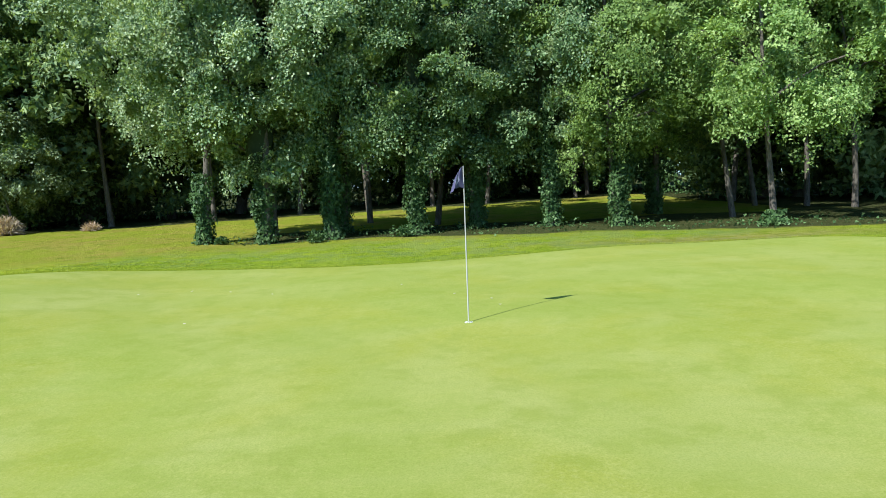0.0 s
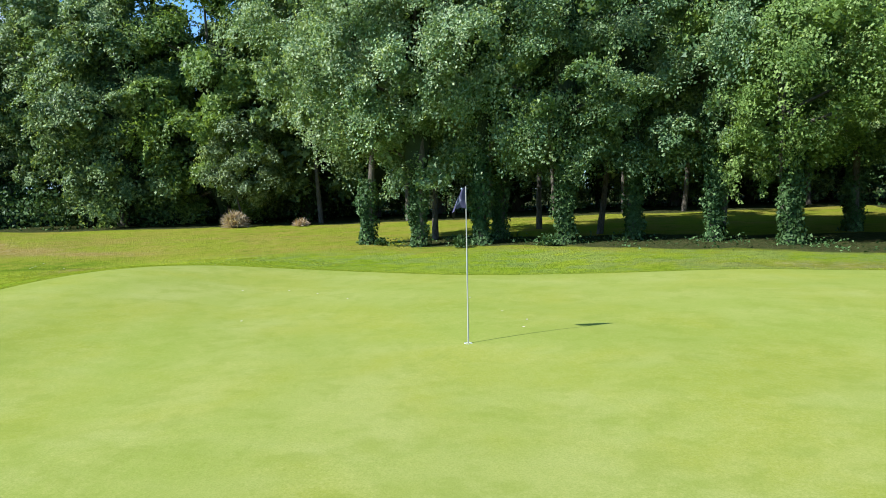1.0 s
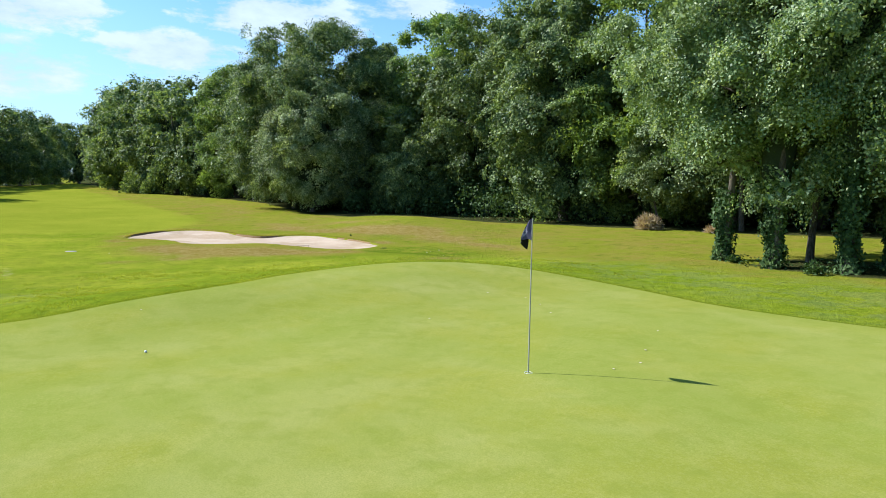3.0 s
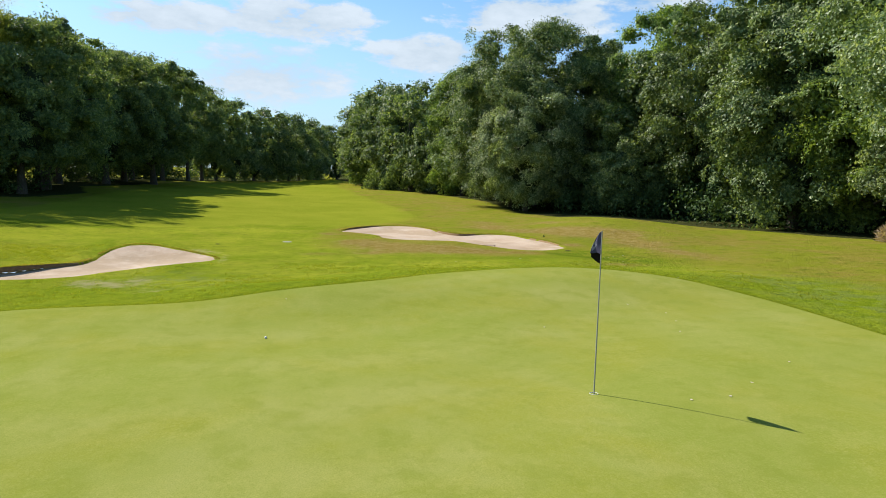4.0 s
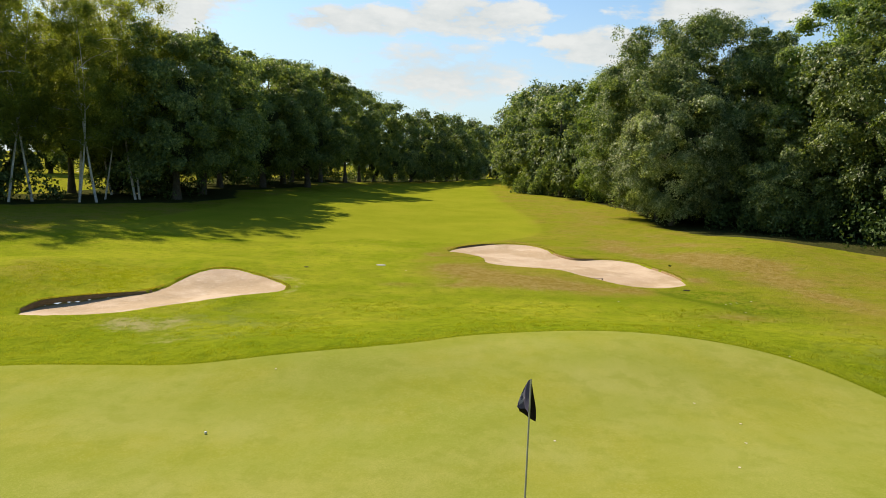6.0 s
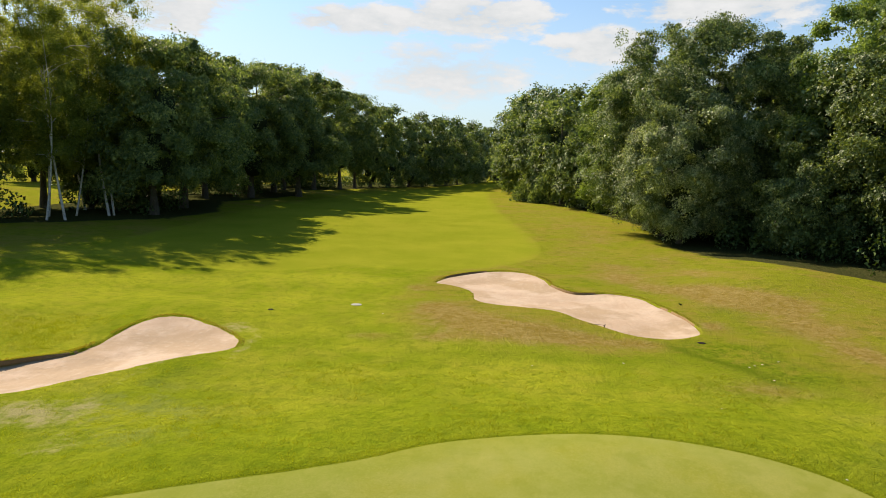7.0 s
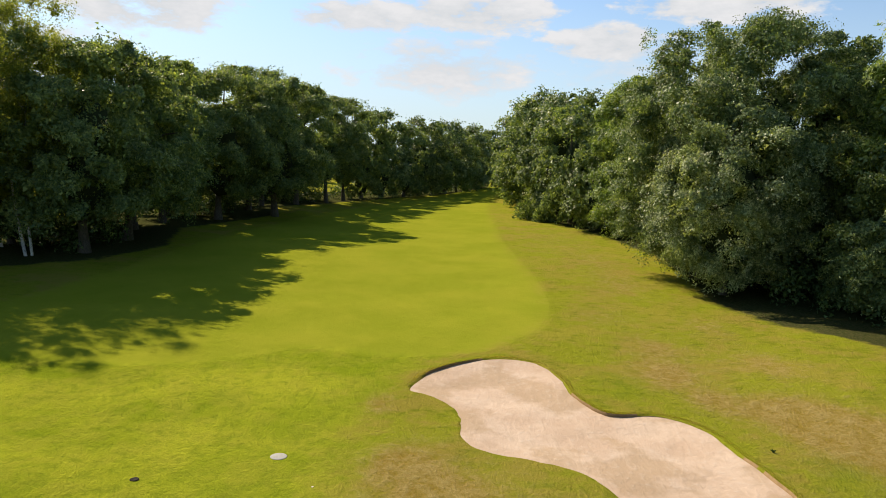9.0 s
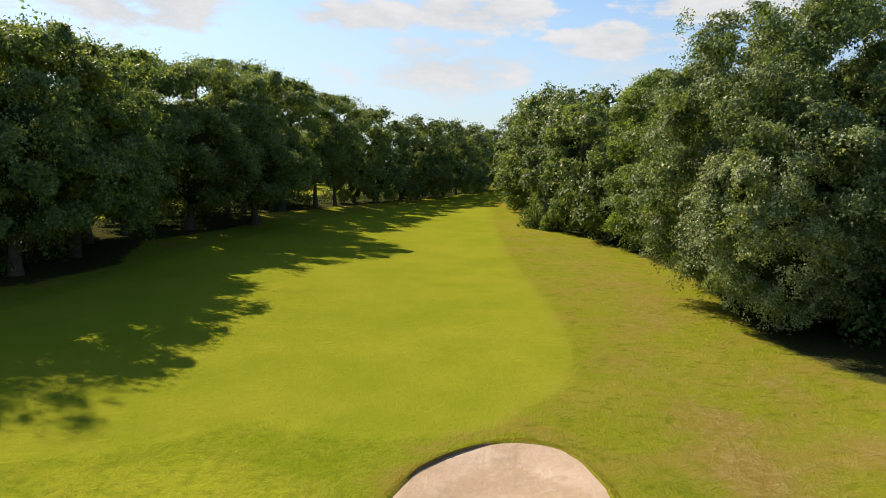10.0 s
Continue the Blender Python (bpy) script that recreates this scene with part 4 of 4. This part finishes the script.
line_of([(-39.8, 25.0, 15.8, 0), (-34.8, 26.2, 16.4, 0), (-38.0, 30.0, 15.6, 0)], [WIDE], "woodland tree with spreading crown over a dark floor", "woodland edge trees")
line_of([(-82.5, 11.4, 14.6, 0), (-89.0, 9.2, 14.9, 1), (-96.0, 8.6, 15.6, 0), (-103.0, 8.4, 16.4, 1), (-110.0, 7.6, 17.2, 0), (-117.0, 5.4, 17.3, 1), (-124.0, 6.2, 17.0, 0), (-132.0, 6.2, 17.0, 1),
         (-141.0, 6.4, 16.5, 0)], FAR_TREES, "dense dark green woodland tree leafy down to the grass", "woodland edge trees")
HAZEL = Tree(69, 6.0, 1.3, 1.7, 22, 0.7, 26000, 0.11, LEAF_PALE, BARK, 0.07, 0, 0.5, 8, 0.6, 0.08, inner=0.3)
HAZEL.plant(-21.9, 25.2, "spreading pale hazel at the wood's edge", "woodland edge trees", 0, 1.05)
row(EDGE_R, range(-22, -150, -11), FAR_TREES, 11.0, "dark woodland tree behind the edge", "trees inside the wood", 0.86)
line_of([(-1.0, 46.0, 15.0, 1), (4.5, 47.0, 15.0, 0), (9.5, 48.0, 15.5, 1), (14.5, 45.0, 15.0, 0), (19.5, 41.0, 15.0, 1), (-24.6, 32.0, 16.0, 0), (-17.6, 33.5, 16.0, 1), (-21.0, 30.5, 15.0, 0)], FAR_TREES, "dark woodland tree behind the edge", "trees inside the wood")
row(EDGE_R, range(-18, 8, 4), HIGH_TREES, 1.5, "woodland tree with high crown over a dark floor", "trees inside the wood")
row(EDGE_R, range(-14, 32, 5), FAR_TREES, 9, "dark woodland tree beyond the copse", "trees inside the wood")
row(EDGE_R, range(9, 34, 4), HIGH_TREES, 3, "woodland tree with high crown over a dark floor", "trees inside the wood")
row(EDGE_R, range(10, 36, 5), FAR_TREES, 8, "dark woodland tree beyond the copse", "trees inside the wood")
undergrowth("undergrowth", EDGE_R, 1, -60, -20, 8.0, 15.0, 45000, 5.0, 0.18, "bushes and saplings deep in the wood, coloured dark for shade", -9)
undergrowth("undergrowth", EDGE_R, 1, -150, -20, 3.0, 9.0, 50000, 3.0, 0.18, "bushes and saplings between the woodland trunks, coloured dark for shade", -0.9)
undergrowth("undergrowth", EDGE_R, 1, -30, 34, 8.0, 16.0, 80000, 6.0, 0.17, "bushes and saplings deep in the wood, coloured dark for shade", -9)
# trees along the other side of the fairway
line_of([(-51.6, -26.0, 13.9, 3), (-57.8, -26.4, 13.8, 3), (-63.4, -28.8, 14.2, 3), (-69.0, -29.0, 14.6, 0), (-74.2, -26.0, 14.4, 3), (-81.2, -22.6, 14.7, 3), (-85.6, -27.0, 16.2, 1), (-92.0, -27.6, 16.0, 2),
         (-98.0, -25.0, 15.5, 0), (-104.5, -22.6, 15.0, 1), (-111.0, -21.6, 15.0, 2)], TALL_TREES, "tall backlit oak with dark leafy crown", "trees along the fairway")
line_of([(-118.5, -20.4, 15.4, 1), (-126.0, -18.4, 15.0, 0), (-132.5, -15.4, 14.2, 1), (-139.0, -13.4, 14.8, 0), (-146.0, -11.4, 15.0, 1), (-153.0, -9.6, 15.1, 0), (-161.0, -7.6, 15.0, 1), (-169.0, -5.6, 15.0, 0),
         (-178.0, -4.0, 15.0, 1)], FAR_TREES, "tall backlit oak with dark leafy crown", "trees along the fairway")
row(EDGE_L, range(-36, -112, -8), FAR_TREES, -8, "tall backlit oak with dark leafy crown", "trees along the fairway", 0.72)
row(EDGE_L, range(-30, -190, -14), FAR_TREES, -34, "distant dark tree beyond the fairway trees", "trees along the fairway", 0.8)
undergrowth("hedge", EDGE_L, -1, -185, -36, 2.5, 9.0, 40000, 2.4, 0.22, "bushes between the fairway trees, coloured dark for shade", 0.5)
for y in range(-8, 10, 5):
    FAR_TREES[y % 2].plant(-190 + turns.uniform(-3, 3), y, "distant dark green tree closing the fairway", "trees closing the fairway", turns.uniform(0, 360), 0.95)
line_of([(-38.0, -40.5, 16.0, 0), (-45.5, -39.0, 16.0, 1), (-31.0, -42.0, 16.0, 2), (-52.5, -35.5, 14.5, 0)], TALL_TREES, "tall backlit oak with dark leafy crown", "trees along the fairway")
# birches
for k, (x, y, sc) in enumerate(((-44.6, -28.9, 1.0), (-44.0, -29.9, 0.9), (-49.0, -28.2, 1.05), (-49.3, -28.0, 0.95), (-47.7, -30.0, 0.8), (-51.5, -31.5, 1.0), (-41.5, -33.5, 1.0), (-46.6, -31.4, 1.08), (-42.8, -32.6, 1.05), (-38.4, -32.8, 1.0), (-36.0, -35.5, 1.0))):
    BIRCHES[k % 2].plant(x, y, "slender birch with white bark and drooping foliage", "birch clump beside the fairway", turns.uniform(0, 360), sc, "birch")

# ---- flagstick ----
POLE = plain("pale_pole", (0.36, 0.35, 0.30), 0.4, 0.5, 0, 0.15)
LAVENDER_CLOTH = plain("lavender_cloth", (0.07, 0.064, 0.115), 0.8, 0.2)
CLOTH = plain("dark_cloth", (0.0112, 0.0093, 0.0136), 0.85, 0.1)
WHITE = plain("white_plastic", (0.78, 0.78, 0.75), 0.45)


def build_flag():
    home = thing("golf_flag", (0, 0, ground_z(0, 0)), "thin pale flagstick with limp dark and lavender flag in the hole", "flagstick")
    v, f = tube([(0, 0, -0.1), (0, 0, 0.7), (0, 0, 1.5), (0, 0, 2.13)], [0.010, 0.010, 0.008, 0.007], 10)
    part("pole", mesh_of("pole", v, f, POLE), home)
    nu, nv = 25, 19
    V = []
    for j in range(nv):
        w = j / (nv - 1)
        for i in range(nu):
            u = i / (nu - 1)
            open_ = 0.10 + 0.90 * w ** 0.65          # folds open towards the lower hem
            x = -0.2 * u ** 0.6 * open_ + 0.008 * math.sin(u * 11 + w * 2) * open_
            y = (-0.40 * u * (1 - u) + 0.075 * u ** 3 + 0.010 * math.sin(u * 17 + w * 5)) * open_
            z = 2.125 - 0.29 * w - 0.15 * u ** 1.5 * (0.25 + 0.75 * w) + 0.035 * math.sin(u * 3.1) * w + 0.008 * math.sin(u * 19) * w
            V.append((x - 0.009, y, z))
    V = np.array(V)
    i = (np.arange(nv - 1)[:, None] * nu + np.arange(nu - 1)[None, :]).ravel()
    F = np.stack((i, i + nu, i + nu + 1, i + 1), 1)
    N = unit(np.cross(V[F[:, 1]] - V[F[:, 0]], V[F[:, 3]] - V[F[:, 0]]))
    vn = np.zeros_like(V)
    for k in range(4):
        np.add.at(vn, F[:, k], N)
    vn = unit(vn)
    s = -1.0 if vn[:, 1].mean() > 0 else 1.0          # the lavender side faces -y
    me = mesh_of("cloth", np.concatenate((V + s * vn * 0.0015, V - s * vn * 0.0015)), np.concatenate((F, F + len(V))), LAVENDER_CLOTH)
    me.materials.append(CLOTH)
    me.materials.append(plain("pale_print", (0.24, 0.23, 0.30), 0.8, 0.2))
    iu, iv = i % nu, i // nu
    mark = (np.abs(iu - 7) + np.abs(iv - 11) * 0.9 < 4.2) & (np.abs(iu - 7) + np.abs(iv - 11) > 1.5)
    me.polygons.foreach_set("material_index", np.concatenate((np.where(mark, 2, 0), np.ones(len(F), int))).astype(np.int32))
    part("cloth", me, home, "limp flag, lavender with a pale mark on one side and black on the other")
    ring = ((0.002, 0.0575), (0.005, 0.056), (0.004, 0.053), (-0.12, 0.053))
    a = np.linspace(0, 6.2832, 24, endpoint=False)
    V = np.concatenate([np.stack((rr * np.cos(a), rr * np.sin(a), 0 * a + z), 1) for z, rr in ring])
    j = np.arange(24)
    F = np.concatenate([np.stack((k * 24 + j, k * 24 + (j + 1) % 24, (k + 1) * 24 + (j + 1) % 24, (k + 1) * 24 + j), 1) for k in range(3)])
    tagged(new("hole_cup", mesh_of("hole_cup", V, F, WHITE)), "white rim of the golf hole in the green", "golf hole").location = (0, 0, ground_z(0, 0))


build_flag()

# ---- small things on the grass ----


def round_lid(name, x, y, radius, mat, label, category, flat_hole=False):
    """A flat round cover let into the turf, or a low disc whose dark colour paints a hole's shade."""
    a = np.linspace(0, 6.2832, 28, endpoint=False)
    prof = ((radius, -0.02), (radius, 0.004), (radius * 0.95, 0.009), (radius * 0.5, 0.010), (0.002, 0.010)) if not flat_hole else (
        (radius * 1.05, 0.0), (radius * 0.97, 0.012), (radius * 0.8, 0.015), (radius * 0.5, 0.008), (0.002, 0.006))
    V = np.concatenate([np.stack((rr * np.cos(a), rr * np.sin(a), 0 * a + z), 1) for rr, z in prof])
    j, n = np.arange(28), 28
    F = np.concatenate([np.stack((k * n + j, k * n + (j + 1) % n, (k + 1) * n + (j + 1) % n, (k + 1) * n + j), 1) for k in range(len(prof) - 1)])
    tagged(new(name, mesh_of(name, V, F, mat)), label, category).location = (x, y, ground_z(x, y) + 0.004)


CONCRETE = plain("pale_concrete", (0.33, 0.33, 0.27), 0.85, 0.2, 0, 0.3, 14)
# stands in for the shade inside two holes that are not sunk
HOLE_DARK = plain("hole_dark", (0.0217, 0.0198, 0.0124), 0.95, 0.1)
DRYLEAF = plain("dry_leaf", (0.62, 0.57, 0.44), 0.8, 0.2)
WOODEN = plain("weathered_wood", (0.1612, 0.1302, 0.093), 0.8, 0.2)
round_lid("marker_disc", -24.2, -4.86, 0.21, CONCRETE, "flat pale concrete disc set in the fairway grass", "marker disc")
round_lid("sprinkler_hole", -22.4, -7.65, 0.10, HOLE_DARK, "small flat disc painted dark as a sprinkler hole in the grass", "sprinkler", True)
round_lid("drain_hole", -19.7, 6.8, 0.12, HOLE_DARK, "flat round disc painted dark as a drain hole beside the bunker", "drain", True)


def build_rake():
    x, y = -21.64, 3.92
    home = thing("bunker_rake", (x, y, ground_z(x, y) + 0.03), "small weathered wooden bunker rake lying at the sand's edge", "rake", turn=70)
    v, f = tube([(-0.36, 0, 0.01), (-0.1, 0.01, 0.02), (0.2, 0, 0.03)], [0.008, 0.008, 0.007], 8)
    part("handle", mesh_of("handle", v, f, WOODEN), home)
    bm = bmesh.new()
    bmesh.ops.create_cube(bm, size=1, matrix=pose(0.21, 0, 0.028) @ Matrix.Diagonal((0.03, 0.24, 0.02, 1)))
    bmesh.ops.bevel(bm, geom=bm.edges[:], offset=0.004, segments=1, affect="EDGES")
    me = bpy.data.meshes.new("head")
    bm.to_mesh(me)
    bm.free()
    me.materials.append(WOODEN)
    head = part("head", me, home, "grey wooden rake head")
    v, f = tube([(0, 0, 0), (0, 0, -0.05)], [0.006, 0.004], 6)
    tooth = mesh_of("tooth", v, f, WOODEN)
    for k in range(7):
        part("tooth", tooth, head).location = (0.21, -0.105 + 0.035 * k, 0.025)


build_rake()


def build_leaf(shape):
    """A curled dry leaf, about four centimetres long."""
    r = np.random.default_rng(shape)
    V, F = [], []
    for i in range(6):
        u = i / 5
        w = 0.016 * math.sin(math.pi * min(0.97, u * 0.92 + 0.06)) ** 0.7
        for k in (-1, 0, 1):
            V.append((0.05 * (u - 0.5), k * w, 0.006 + 0.012 * abs(k) * (0.6 + 0.4 * r.random()) + 0.01 * (u - 0.5) ** 2 * 4))
        if i:
            b = 3 * (i - 1)
            F += [(b, b + 3, b + 4, b + 1), (b + 1, b + 4, b + 5, b + 2)]
    return mesh_of("fallen_leaf", V, F, DRYLEAF)


leaf_kinds = [build_leaf(k) for k in range(3)]
for k, (x, y) in enumerate(((-4.2, 0.7), (-4.4, 3.5), (-1.2, 3.7), (-0.2, 2.4), (0.4, 1.7), (-6.7, -4.2), (-5.2, 3.7), (-3.5, 3.1), (-8.8, 5.9), (-13.0, 5.3), (0.5, 1.1), (-6.0, 3.2), (-16.5, 1.4))):
    ob = tagged(new("fallen_leaf", leaf_kinds[k % 3]), "small curled dry leaf lying on the putting green", "leaf", "fallen leaves on the green")
    ob.matrix_basis = pose(x, y, ground_z(x, y) + 0.001, 0, 0, 71 * k) @ Matrix.Diagonal((0.9, 1.1, 0.3, 1))


for k, (x, y) in enumerate(((-17.0, 7.3), (-17.3, 7.75), (-17.6, 8.3), (-15.8, 7.5), (-16.9, 3.9), (-17.15, 7.5), (-22.6, -3.6))):
    ob = tagged(new("fallen_leaf", leaf_kinds[k % 3]), "small bleached leaf lying in the rough grass", "leaf", "fallen leaves in the rough")
    ob.matrix_basis = pose(x, y, ground_z(x, y) + 0.004, 0, 0, 53 * k) @ Matrix.Diagonal((1.4, 1.5, 0.4, 1))


def build_ball():
    bm = bmesh.new()
    bmesh.ops.create_icosphere(bm, subdivisions=4, radius=0.0214)
    for v in bm.verts:                                   # dimples
        d = v.co.normalized()
        v.co *= 1 - 0.015 * max(0.0, math.sin(d.x * 26) * math.sin(d.y * 26) * math.cos(d.z * 26))
    me = bpy.data.meshes.new("golf_ball")
    bm.to_mesh(me)
    bm.free()
    me.materials.append(WHITE)
    tagged(new("golf_ball", me), "white dimpled golf ball resting on the putting green", "golf ball").location = (-4.0, -4.44, ground_z(-4.0, -4.44) + 0.021)


build_ball()


def tussock(x, y, wide, high, count, mat, name, label, category, slim=0.07, leaf=0.45):
    """A clump of stems or leaves that springs from one foot."""
    r = np.random.default_rng(int(abs(x * 31 + y * 17)))
    U = unit(r.standard_normal((count, 3)) * np.array([1, 1, 0.5]) + np.array([0, 0, 0.75]))
    P = U * r.random((count, 1)) ** 0.6 * np.array([wide, wide, high])
    P[:, 2] = np.abs(P[:, 2]) + 0.03
    n = len(P)
    D = unit(U + 0.35 * r.standard_normal((n, 3)))
    S = unit(np.cross(D, r.standard_normal((n, 3))))
    L = leaf * (0.6 + 0.8 * r.random((n, 1)))
    V = np.stack((P - D * L * 0.5, P + S * L * slim, P + D * L * 0.5, P - S * L * slim), 1).reshape(-1, 3)
    V[:, 2] = np.maximum(V[:, 2], 0.0)
    tagged(new(name, mesh_of(name, V, np.arange(4 * n).reshape(-1, 4), mat, False)), label, category, kind="stuff").location = (x, y, ground_z(x, y))


tussock(-21.8, 24.2, 0.75, 0.85, 1500, STRAW, "dry_tussock", "bleached tussock of dry grass at the wood's edge", "dry grass", 0.05)
tussock(-18.2, 25.2, 0.45, 0.4, 500, STRAW, "dry_tussock", "small bleached tussock of dry grass at the wood's edge", "dry grass", 0.05, 0.3)
for k, (x, y, w, h) in enumerate(((-4.8, 13.6, 0.35, 0.40), (-8.1, 14.3, 0.25, 0.25), (-1.8, 13.8, 0.35, 0.38), (9.4, 12.0, 0.5, 0.22))):
    tussock(x, y, w, h, 300, LEAF_IVY, "weed_clump", "low leafy weeds at the foot of the copse", "weeds", 0.32, 0.10)


def ground_cover():
    """Ivy, nettles and seedlings scattered along the shaded foot of the copse."""
    r = np.random.default_rng(12)
    n = 9000
    x = r.uniform(-8.5, 13, n)
    foot = np.interp(x, *COPSE_SHADE_FOOT) - 0.8
    y = foot + 3.8 * r.random(n) ** 1.3
    dense = 0.5 + 0.5 * np.sin(x * 1.7 + 2 * np.sin(y * 1.1)) * np.sin(x * 0.6 + y * 1.9) + 0.25 * np.sin(x * 5.1)
    stems = np.min([np.hypot(x - tree[0], y - tree[1]) for tree in COPSE], axis=0)
    keep = r.random(n) < dense * np.clip((y - foot - 0.5 + 0.5 * np.sin(x * 2.3)) * 1.2, 0, 1) * (0.25 + np.exp(-(stems / 0.9) ** 2))
    x, y, dense = x[keep], y[keep], dense[keep]
    z = height(x, y) + 0.02 + 0.28 * r.random(len(x)) ** 2 * dense
    P = np.stack((x, y, z), 1)
    me = mesh_of("ground_ivy", *leaves(P, np.tile((0, 0, 1.0), (len(x), 1)), 0.085, r, 0.8, 0.1, 0.6), LEAF_IVY, False)
    tagged(new("ground_ivy", me), "dark ivy and weeds covering the ground under the copse", "weeds", kind="stuff")


ground_cover()
tussock(-25.7, 7.7, 0.05, 0.03, 16, LEAF_IVY, "weed_clump", "dark tuft of weeds beside the bunker", "weeds", 0.2, 0.12)
# pale shrub low on the far wood's edge
for x, y, w, h in ((-92.6, 4.6, 2.0, 2.6), (-89.5, 6.2, 1.4, 2.0)):
    tussock(x, y, w, h, 1500, LEAF_DARK, "shrub", "grey-green shrub at the wood's edge", "shrub", 0.3, 0.30)
